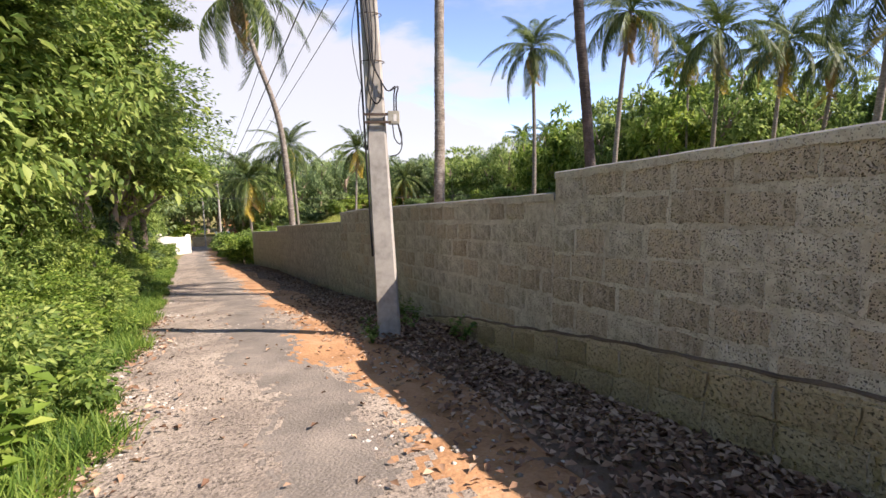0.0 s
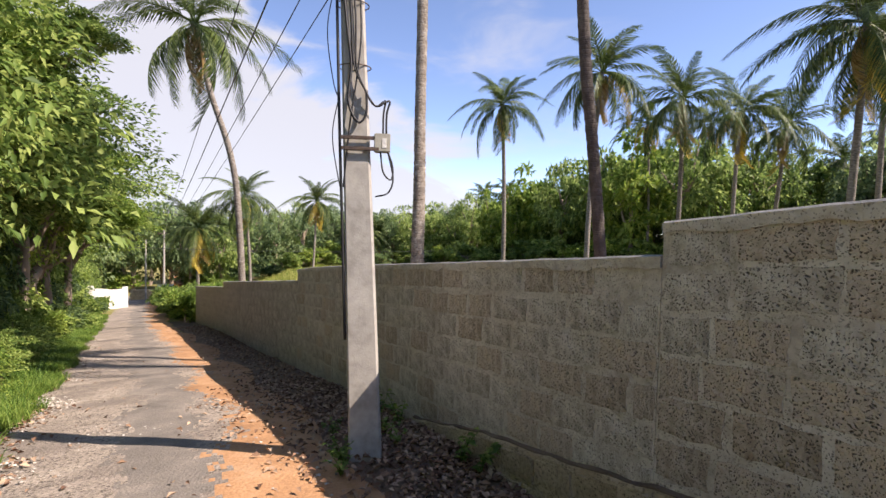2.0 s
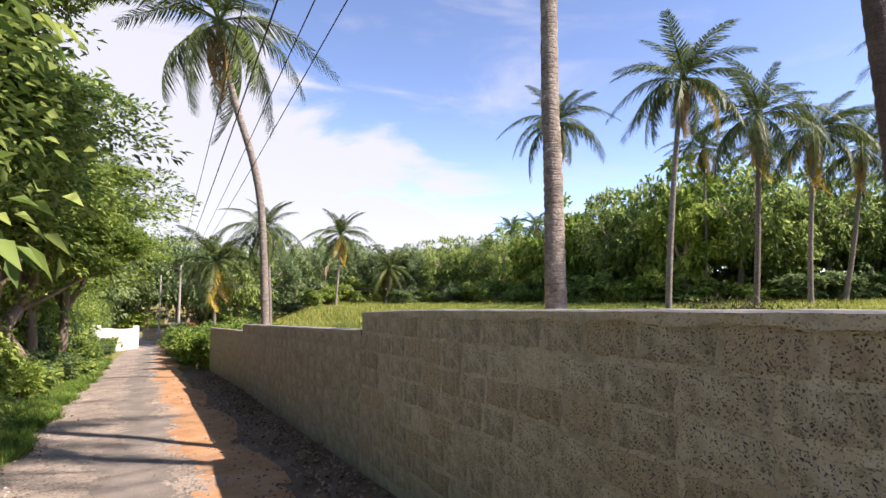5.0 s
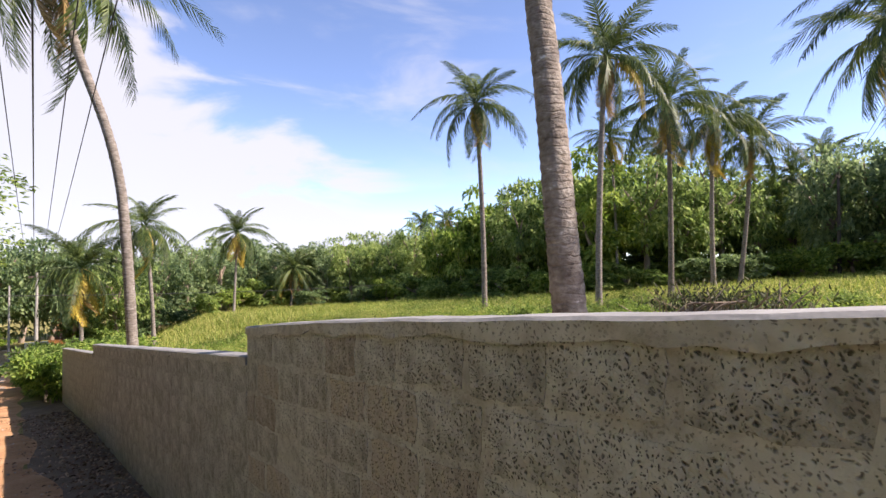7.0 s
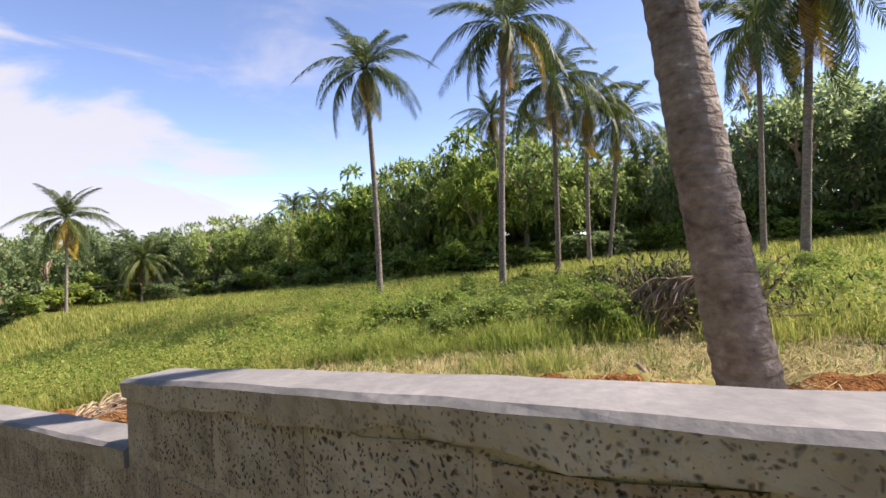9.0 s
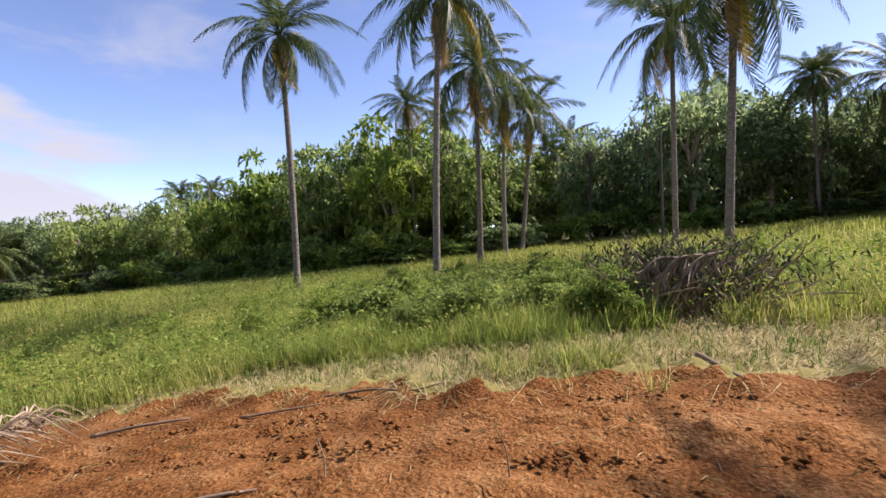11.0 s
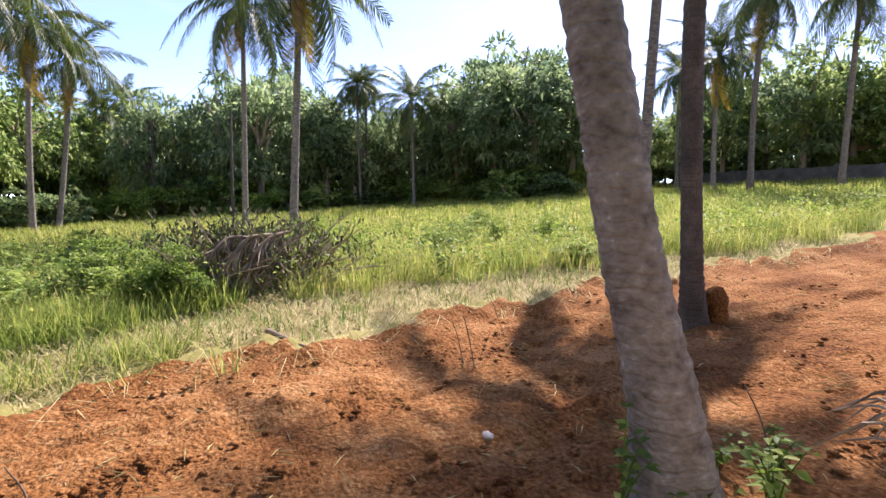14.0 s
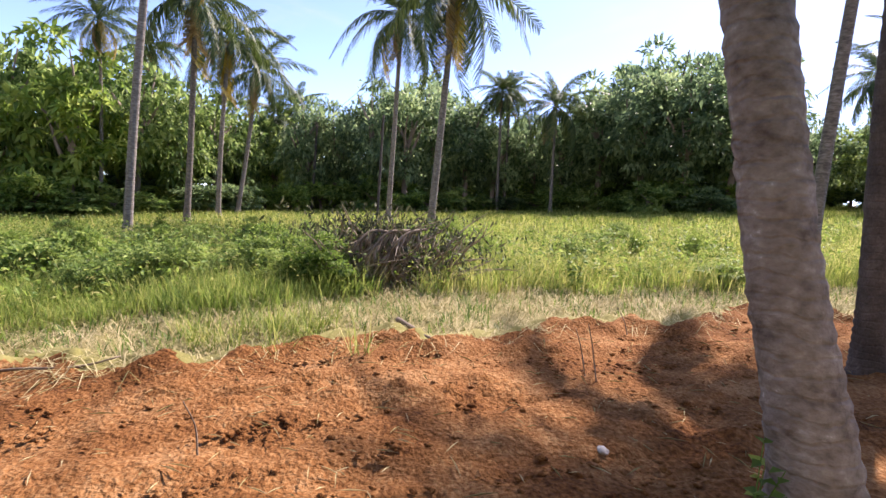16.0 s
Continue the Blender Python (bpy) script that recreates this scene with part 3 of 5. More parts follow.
def frond_mesh(name, length, droop, leaf, mat, seed, hang=0.0, n=72):
    """A feathered leaf growing along +x from the origin, arching over, with leaflets that hang from both sides."""
    r = np.random.default_rng(seed)
    u = np.linspace(0, 1, n)
    x = length * (u - 0.16 * droop * u**2.2)
    z = length * (0.14 * u - droop * 0.7 * u**2.4)
    spine = np.stack([x, 0.12 * np.sin(u * 3 + seed), z], 1)
    verts, faces = [], []
    for i in range(n):
        w = 0.05 * (1 - u[i]) + 0.008
        c = spine[i]
        verts += [c + (0, -w, 0), c + (0, 0, w * 0.8), c + (0, w, 0)]
        if i:
            b = 3 * i
            faces += [(b - 3, b - 2, b + 1, b), (b - 2, b - 1, b + 2, b + 1)]
    tan = np.gradient(spine, axis=0)
    tan /= np.linalg.norm(tan, axis=1, keepdims=True)
    for i in range(9, n):
        for sgn in (-1, 1):
            if r.random() < 0.05:
                continue
            ln = leaf * (math.sin(math.pi * min(1, 0.2 + 0.76 * u[i])) ** 0.55 + 0.08) * r.uniform(0.75, 1.12)
            out = np.array([0.0, sgn, 0.0]) * (0.95 - 0.45 * hang) + tan[i] * r.uniform(0.5, 0.85) + np.array([0, 0, 0.12 - 0.55 * hang + r.uniform(-0.15, 0.15)])
            out /= np.linalg.norm(out)
            wv = tan[i] * 0.029
            p0 = spine[i]
            p1 = p0 + out * ln * 0.5
            p2 = p0 + out * ln * 0.9 + np.array([0, 0, -ln * (0.2 + 0.3 * hang)]) * r.uniform(0.6, 1.5)
            b = len(verts)
            verts += [p0 - wv * 0.7, p0 + wv * 0.7, p1 + wv, p1 - wv, p2]
            faces += [(b, b + 1, b + 2, b + 3), (b + 3, b + 2, b + 4)]
    me = raw_mesh(name, verts, faces)
    me.materials.append(mat)
    return me


FROND_UP = [frond_mesh("frond", 4.2, 0.75, 0.85, M_PALM, 1, hang=0.35), frond_mesh("frond", 4.5, 1.0, 0.95, M_PALM, 2, hang=0.6), frond_mesh("frond", 4.2, 1.2, 0.9, M_PALM, 3, hang=0.75)]
FROND_TOP = [frond_mesh("frond", 3.9, 0.55, 0.8, M_PALM, 8, hang=0.25), frond_mesh("frond", 4.1, 0.75, 0.85, M_PALM, 9, hang=0.4)]
FROND_DOWN = [frond_mesh("frond", 4.0, 1.05, 0.9, M_PALM, 4, hang=0.9), frond_mesh("frond", 3.7, 0.85, 0.85, M_PALM, 5, hang=1.0)]
FROND_DRY = [frond_mesh("frond", 3.0, 0.8, 0.6, M_PALM_DRY, 6, hang=1.0), frond_mesh("frond", 3.6, 0.9, 0.75, M_PALM_YELLOW, 7, hang=0.7)]


def nut_mesh():
    bm = bmesh.new()
    bmesh.ops.create_icosphere(bm, subdivisions=2, radius=1, matrix=Matrix.Diagonal((0.1, 0.1, 0.14, 1)))
    me = bpy.data.meshes.new("coconut")
    bm.to_mesh(me)
    bm.free()
    me.materials.append(M_COCONUT)
    return me


NUT = nut_mesh()


def palm(points, r0, r1, seed, label, crown=1.0, fronds=22, dry=2, yellow=0.0, bark=None, rings=True, up=0.55, group="coconut palms"):
    """A coconut palm: a ringed trunk along points and a crown of separate fronds at its end."""
    r = random.Random(seed)
    base = Vector(points[0])
    ob = tagged(new("palm_tree"), label, "palm tree", group)
    ob.location = base
    c = smooth_curve([Vector(p) - base for p in points], 120 if rings else 14)
    height = max(0.1, c[-1][2])
    pts, rad = [], []
    for i, p in enumerate(c):
        h = i / (len(c) - 1)
        k = r0 + (r1 - r0) * min(1, h * 1.2) + r0 * 0.85 * math.exp(-max(0, p[2]) / 0.36)
        if rings:
            k *= 1 + (0.03 if i % 2 else -0.025) + r.uniform(-0.015, 0.015)
        pts.append(p)
        rad.append(k)
    part("trunk", tube(pts, rad, 14 if rings else 8, wobble=0.05 if rings else 0), bark or M_BARK, ob, smooth=True)
    top = Vector(c[-1])
    if crown > 0:
        for k in range(fronds):
            h = k / max(1, fronds - 1)
            elev = 80 - 142 * h**0.9 * (1.15 - 0.3 * up) + r.uniform(-13, 13)
            az = k * 137.5 + r.uniform(-14, 14)
            if k >= fronds - dry:
                me = FROND_DRY[1] if r.random() < yellow + 0.1 else FROND_DRY[0]
                elev = r.uniform(-82, -66)
            elif yellow and r.random() < yellow * 1.6 and elev < -22:
                me = FROND_DRY[1]
            else:
                me = r.choice(FROND_TOP if elev > 34 else FROND_UP if elev > -12 else FROND_DOWN)
            f = mesh_object("frond", me, None, ob)
            s = crown * r.uniform(0.85, 1.1) * (0.75 if h < 0.1 else 1)
            f.matrix_basis = Matrix.Translation(top) @ Matrix.Rotation(radians(az), 4, "Z") @ Matrix.Rotation(radians(-elev), 4, "Y") @ Matrix.Rotation(radians(r.uniform(-25, 25)), 4, "X") @ Matrix.Diagonal((s, s, s, 1))
        for k in range(6):
            th = k * 2.4 + seed
            nut = mesh_object("coconut", NUT, None, ob)
            nut.matrix_basis = Matrix.Translation(top + Vector((0.24 * math.cos(th), 0.24 * math.sin(th), -0.28 - 0.12 * (k % 3))) * crown)
    return ob


def g(x, y):
    return float(ground_z(x, y))


def straight(x, y, hx, hy, hz, bend=0.0, sink=0.15):
    z = g(x, y) - sink
    return [(x, y, z), (x + (hx - x) * 0.33 + bend, y + (hy - y) * 0.33, z + (hz - z) * 0.33), (x + (hx - x) * 0.68 + bend, y + (hy - y) * 0.68, z + (hz - z) * 0.68), (hx, hy, hz)]


def make_palms():
    tall = "tall slim coconut palm with a full drooping crown"
    palm([(2.05, -1.8, -0.35), (2.1, -1.72, 0.3), (2.19, -1.58, 1.0), (2.26, -1.44, 1.8), (2.33, -1.31, 2.6), (2.4, -1.16, 3.5), (2.46, -1.0, 4.5), (2.6, -0.7, 7.5), (2.7, -0.4, 12.5)], 0.155, 0.125, 11,
         "leaning coconut palm, pale lichen-spotted grey trunk", 1.0, 24, 2, bark=M_BARK_PALE)
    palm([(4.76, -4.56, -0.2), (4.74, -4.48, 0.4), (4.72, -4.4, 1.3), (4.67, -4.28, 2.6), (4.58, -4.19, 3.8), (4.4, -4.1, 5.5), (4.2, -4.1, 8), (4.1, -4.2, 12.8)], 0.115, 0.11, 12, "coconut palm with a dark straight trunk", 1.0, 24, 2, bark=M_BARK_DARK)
    palm([(0.62, 14, g(0.62, 14) - 0.2), (0.53, 14, -0.45), (0.38, 14, 2.2), (0.2, 14, 4.15), (-0.17, 14, 5.85), (-0.8, 14, 7.75), (-1.2, 14, 9.3), (-1.57, 14, 10.85)], 0.165, 0.12, 13, "tall bent coconut palm with a curved trunk", 1.0, 24, 2)
    for k, (x, y, hx, hy, hz, r0, cr, dry, yel, bend) in enumerate([
            (16.96, 16.21, 16.6, 16.3, 10.2, 0.15, 0.62, 3, 0.0, 0.12), (18.06, 9.77, 18.3, 9.3, 10.8, 0.15, 0.8, 4, 0.15, -0.15), (29.6, 12.77, 29.6, 12.7, 11.8, 0.18, 1.0, 4, 0.1, 0.1),
            (39.1, 14.6, 39.2, 14.3, 12.4, 0.19, 1.05, 4, 0.15, -0.3), (45.2, 15.3, 45.5, 14.2, 11.9, 0.2, 1.05, 3, 0.1, 0.3), (38.5, 22.7, 38.3, 23.0, 12.7, 0.13, 0.75, 1, 0.1, 0.2),
            (55, 28.4, 55.1, 27.8, 15.4, 0.17, 1.0, 5, 0.2, 0), (30.7, 1.55, 30.7, 1.5, 12.2, 0.16, 0.95, 2, 0.1, 0.1), (22.2, -0.7, 22.3, -1.1, 10.8, 0.17, 0.95, 3, 0.0, 0.1),
            (54.4, -8.8, 54.5, -8.4, 14.0, 0.17, 0.75, 1, 0.0, 0.1), (48.4, -13, 48.5, -12.7, 11.7, 0.16, 1.1, 2, 0.0, 0), (31.4, -32.5, 31.4, -32.5, 13.2, 0.2, 1.1, 2, 0.1, 0.1),
            (26.3, -30.4, 26.1, -30.6, 16, 0.2, 1.0, 2, 0, 0.2), (23.6, -35, 23.3, -35.2, 15.8, 0.2, 1.0, 2, 0, 0), (12.6, -24.1, 11.6, -24.6, 11.5, 0.18, 0.95, 2, 0, 0.2),
            (11.08, -8.93, 11.15, -9.5, 10.4, 0.15, 0.7, 2, 0, 0.05), (60, 16, 60, 16, 10.3, 0.17, 1.0, 2, 0, 0), (78, 18.3, 78, 18.4, 14.8, 0.2, 1.2, 2, 0, 0),
            (14.3, 55.7, 14.7, 55.6, 5.3, 0.16, 1.0, 3, 0.1, 0), (24.7, 66, 25.1, 65.9, 1.1, 0.17, 1.1, 4, 0.2, 0), (29.4, 69.5, 29.1, 69.7, 0.9, 0.17, 1.1, 4, 0.25, 0), (23.4, 77, 23.5, 77, 0.2, 0.17, 1.1, 3, 0.3, 0),
            (0.1, 43.6, -0.1, 43.6, 1.6, 0.16, 1.0, 3, 0.32, 0), (4.9, 43.3, 4.2, 43.3, 4.9, 0.17, 0.95, 2, 0.0, 0.1), (53, 73.5, 52.8, 73.8, 8.9, 0.2, 0.95, 2, 0, 0), (56.6, 71, 56.4, 71.2, 9.7, 0.2, 0.95, 4, 0.3, 0),
            (56.9, -10, 56.9, -9.7, 14.8, 0.17, 0.8, 2, 0, 0), (40, -37, 40, -37, 14.5, 0.19, 1.0, 2, 0, 0.2), (16, -36, 15.6, -36, 15.5, 0.19, 1.0, 2, 0, 0.2)]):
        lab = "far coconut palm with yellowing lower fronds" if yel > 0.3 else tall
        palm(straight(x, y, hx, hy, hz, bend), r0, r0 * 0.75, 30 + k, lab, cr * (1.16 if k else 1.3), 28, max(2, dry), yel, rings=k < 9)


make_palms()

# ---- trees and shrubs ----


def crown_leaves(name, clumps, per, leaf, mat, seed, squash=0.75, inner=0.5):
    """A crown about 2 across, centred on the origin: many leaf clumps in an uneven outline."""
    r = np.random.default_rng(seed)
    at, al, up = [], [], []
    dirs = r.normal(size=(clumps, 3))
    dirs /= np.linalg.norm(dirs, axis=1, keepdims=True)
    rad = r.uniform(inner, 1.0, clumps) * (0.82 + 0.25 * np.sin(dirs[:, 0] * 4 + seed) * np.sin(dirs[:, 1] * 5 + 1))
    cen = dirs * rad[:, None] * [1, 1, squash]
    for c, d in zip(cen, dirs):
        cr = r.uniform(0.16, 0.32)
        v = r.normal(size=(per, 3))
        v /= np.linalg.norm(v, axis=1, keepdims=True)
        v[:, 2] = np.abs(v[:, 2]) * 0.9 - 0.25
        at.append(c + v * cr * r.uniform(0.45, 1.0, (per, 1)) * [1, 1, 0.7])
        al.append(v * 0.9 + d * 0.3 + r.normal(size=(per, 3)) * 0.45 + [0, 0, -0.35])
        up.append(v * 0.6 + r.normal(size=(per, 3)) * 0.4 + [0, 0, 0.9])
    at, al, up = np.concatenate(at), np.concatenate(al), np.concatenate(up)
    me = leaves_mesh(name, at, al, up, leaf * r.uniform(0.7, 1.3, len(at)), leaf * 0.5 * r.uniform(0.7, 1.2, len(at)))
    me.materials.append(mat)
    return me


FAR_CROWNS = [crown_leaves("crown", 56, 62, 0.095, M_FAR, 21), crown_leaves("crown", 60, 62, 0.09, M_FAR_DARK, 22), crown_leaves("crown", 50, 62, 0.115, M_FAR, 23, 0.85), crown_leaves("crown", 56, 62, 0.095, M_FAR_DARK, 24, 0.9),
              crown_leaves("crown", 40, 70, 0.13, M_LEAF_LIGHT, 25, 0.8)]
NEAR_CROWNS = [crown_leaves("crown", 75, 110, 0.075, M_LEAF, 31, 0.8, 0.3), crown_leaves("crown", 75, 110, 0.07, M_LEAF_LIGHT, 32, 0.75, 0.3), crown_leaves("crown", 70, 110, 0.08, M_LEAF, 33, 0.85, 0.3)]
TREE_CROWNS = [crown_leaves("crown", 150, 100, 0.042, M_LEAF, 34, 0.8, 0.35), crown_leaves("crown", 150, 100, 0.04, M_LEAF_LIGHT, 35, 0.78, 0.35), crown_leaves("crown", 140, 100, 0.046, M_LEAF, 36, 0.85, 0.35)]
BUSHES = [crown_leaves("foliage", 36, 60, 0.17, M_LEAF, 41, 0.8, 0.2), crown_leaves("foliage", 36, 60, 0.15, M_LEAF_LIGHT, 42, 0.8, 0.2), crown_leaves("foliage", 32, 60, 0.2, M_LEAF, 43, 0.9, 0.2),
          crown_leaves("foliage", 36, 60, 0.14, M_LEAF_DARK, 44, 0.8, 0.2)]


def limb(p, q, r0, r1, seed, sides=7):
    r = random.Random(seed)
    p, q = Vector(p), Vector(q)
    m1 = p.lerp(q, 0.35) + Vector((r.uniform(-1, 1), r.uniform(-1, 1), 0.3)) * 0.08 * (q - p).length
    m2 = p.lerp(q, 0.7) + Vector((r.uniform(-1, 1), r.uniform(-1, 1), 0.3)) * 0.08 * (q - p).length
    c = smooth_curve([p, m1, m2, q], 9)
    return tube(c, [r0 + (r1 - r0) * i / 8 for i in range(9)], sides)


def tree_frame(name, seed, spread=0.55, trunk=0.055):
    """Trunk and limbs for a tree of height 1; the crown's centre is at 0.66."""
    r = random.Random(seed)
    bms = [limb((0, 0, -0.03), (r.uniform(-0.05, 0.05), r.uniform(-0.05, 0.05), 0.5), trunk, trunk * 0.6, seed, 9)]
    for k in range(6):
        th = k * 1.05 + r.uniform(-0.3, 0.3)
        bms.append(limb((0, 0, r.uniform(0.28, 0.5)), (spread * 0.6 * math.cos(th), spread * 0.6 * math.sin(th), r.uniform(0.55, 0.85)), trunk * 0.5, trunk * 0.12, seed + k, 6))
    me = bpy.data.meshes.new(name)
    bm = join(bms)
    bm.to_mesh(me)
    bm.free()
    me.materials.append(M_BARK_TREE)
    me.polygons.foreach_set("use_smooth", [True] * len(me.polygons))
    return me


FRAMES = [tree_frame("trunk", 51), tree_frame("trunk", 52), tree_frame("trunk", 53)]


def tree(x, y, height, width, seed, crowns, label, group="far trees", z=None, low=0.3):
    """A broadleaf tree: trunk with limbs, and a crown of one to three leafy masses."""
    r = random.Random(seed)
    ob = tagged(new("tree"), label, "tree", group)
    ob.location = (x, y, g(x, y) if z is None else z)
    t = mesh_object("trunk", r.choice(FRAMES), None, ob)
    t.matrix_basis = Matrix.Rotation(r.uniform(0, 6.28), 4, "Z") @ Matrix.Diagonal((height * 0.42, height * 0.42, height, 1))
    rz = height * (1 - low) / 2
    c = mesh_object("crown", r.choice(crowns), None, ob)
    c.matrix_basis = Matrix.Translation((0, 0, low * height + rz * 0.98)) @ Matrix.Rotation(r.uniform(0, 6.28), 4, "Z") @ Matrix.Diagonal((width / 2, width / 2, rz * 1.2, 1))
    return ob


def bush(x, y, size, tall, seed, kinds, label, name="bush", group="bushes", z=None):
    r = random.Random(seed)
    ob = tagged(new(name), label, "bush", group)
    ob.location = (x, y, g(x, y) if z is None else z)
    f = mesh_object("foliage", r.choice(kinds), None, ob)
    f.matrix_basis = Matrix.Translation((0, 0, tall * 0.42)) @ Matrix.Rotation(r.uniform(0, 6.28), 4, "Z") @ Matrix.Diagonal((size / 2, size / 2, tall * 0.62, 1))
    st = mesh_object("stem", FRAMES[seed % 3], None, ob)
    st.matrix_basis = Matrix.Diagonal((size * 0.5, size * 0.5, tall * 0.8, 1))
    return ob


def make_far_woods():
    r = random.Random(5)
    AZ = [-12, 5, 12, 20, 28, 38, 46, 54, 62, 70, 75, 80, 86, 95, 105, 113, 120, 126, 131, 138, 147, 158]
    EL = [4.5, 3.5, 4, 3, 4.5, 6, 9, 12.5, 12, 10.5, 8.5, 12.5, 14, 13, 12.5, 16.5, 18, 12, 9.5, 14, 15, 13]
    DI = [58, 62, 72, 78, 72, 62, 52, 47, 50, 56, 62, 58, 55, 58, 60, 52, 50, 60, 66, 62, 56, 54]
    k = 0
    for row in range(2):
        az = -10.0 + row * 1.4
        while az < 158:
            d = np.interp(az, AZ, DI) * (1 + 0.2 * row) + r.uniform(-2.5, 2.5)
            x, y = d * math.sin(radians(az)), d * math.cos(radians(az))
            if not (abs(x + 3) < 4 and y < 60):
                h = d * math.tan(radians(np.interp(az, AZ, EL) * r.uniform(0.84, 1.16))) + 1.2 - g(x, y)
                h = max(4.0, h)
                dark = 78 < az < 130
                # paler leaf colours stand in for the sunlit stretch of the wood
                light = 38 < az < 76
                kinds = FAR_CROWNS[1:4:2] + ([FAR_CROWNS[0]] if not dark else []) if not light else [FAR_CROWNS[2], FAR_CROWNS[4], FAR_CROWNS[0]]
                tree(x, y, h, max(6.0, h * r.uniform(0.6, 0.9)), k, kinds, "dense dark broadleaf tree in the far tree line" if dark else "leafy green broadleaf tree in the far tree line", low=0.06)
            k += 1
            az += r.uniform(2.6, 4.0) * (60 / d)
    # thickets that close the wood behind
    az = -8.0
    while az < 158:
        d = np.interp(az, AZ, DI) * r.uniform(1.22, 1.3)
        x, y = d * math.sin(radians(az)), d * math.cos(radians(az))
        if not (abs(x + 3) < 4):
            bush(x, y, r.uniform(9, 11), r.uniform(6, 8), k, BUSHES[2:], "dark thicket closing the back of the wood", "thicket", "thickets")
        k += 1
        az += 4.6
    az = -7.0
    while az < 152:
        d = np.interp(az, AZ, DI) * r.uniform(1.02, 1.1)
        x, y = d * math.sin(radians(az)), d * math.cos(radians(az))
        if not (abs(x + 3) < 4):
            bush(x, y, r.uniform(6, 8), r.uniform(3.0, 4.6), k, BUSHES, "leafy undergrowth between the far trees", "shrub", "undergrowth")
        k += 1
        az += r.uniform(2.6, 3.4)
    # undergrowth before the trees
    az = -6.0
    while az < 156:
        d = np.interp(az, AZ, DI) * r.uniform(0.86, 0.96)
        x, y = d * math.sin(radians(az)), d * math.cos(radians(az))
        if not (abs(x + 3) < 4) and az < 124:
            bush(x, y, r.uniform(4, 6.5), r.uniform(2.2, 4.2), k, BUSHES, "leafy undergrowth before the far trees", "shrub", "undergrowth")
        k += 1
        az += r.uniform(2.4, 3.4)


make_far_woods()


def make_lane_side():
    """The overgrown bank on the far side of the lane."""
    r = random.Random(9)
    k = 0
    for y in np.arange(-15, 48, 1.15):
        l = float(road_sides(np.array([y]))[0][0])
        s = r.uniform(1.3, 2.2)
        if int(y * 10) % 2:
            bush(l - 3.0 - r.uniform(0, 0.8), y, 3.6, r.uniform(3.8, 5.4), k + 900, TREE_CROWNS, "tall leafy roadside thicket hung with vines", "thicket", "roadside thickets")
        bush(l - 0.75 - r.uniform(0, 0.4), y, s, r.uniform(0.9, 1.6), k, NEAR_CROWNS if y < 6 else BUSHES, "tangled green roadside bush", group="roadside bushes")
        bush(l - 2.0 - r.uniform(0, 0.7), y + 0.5, s * 1.35, r.uniform(2.0, 3.4), k + 500, NEAR_CROWNS if y < 3 else BUSHES, "tall tangled roadside bush with vines", group="roadside bushes")
        k += 1
    for y in np.arange(-14, 46, 3.1):
        l = float(road_sides(np.array([y]))[0][0])
        near = -4 < y < 16
        h = r.uniform(9.5, 11.0) if near else r.uniform(7.5, 9.5)
        tree(l - (2.7 if near else 3.4) - r.uniform(0, 0.8), y + r.uniform(-1, 1), h, r.uniform(7.4, 8.6) if near else r.uniform(5.6, 7.0), k, TREE_CROWNS, "leafy roadside tree with pale twisted trunk", "roadside trees", low=0.08)
        k += 1
    # crowns that lean out over the lane
    for x, y, h, w in ((-7.0, 5.5, 9.0, 8.6), (-6.9, 10.5, 9.5, 9.6), (-7.0, 15.5, 9.5, 10.2), (-7.2, 21, 9.5, 10.0), (-7.2, 1.0, 8.5, 7.6)):
        tree(x, y, h, w, k + 40, TREE_CROWNS, "roadside tree with a crown leaning over the lane", "roadside trees", low=0.3)
        k += 1
    for y in np.arange(20, 47, 1.7):
        x = float(wall_x(y)) - 0.4 + r.uniform(-0.5, 0.3)
        bush(x, y + 1.0, r.uniform(2.2, 3.0), r.uniform(1.8, 2.6), k, BUSHES[:2], "sunlit green bush past the end of the wall", group="roadside bushes")
        bush(x + 2.3, y, r.uniform(2.5, 3.5), r.uniform(1.6, 2.4), k + 1, BUSHES[:2], "sunlit green bush past the end of the wall", group="roadside bushes")
        k += 2


make_lane_side()

# ---- grass ----


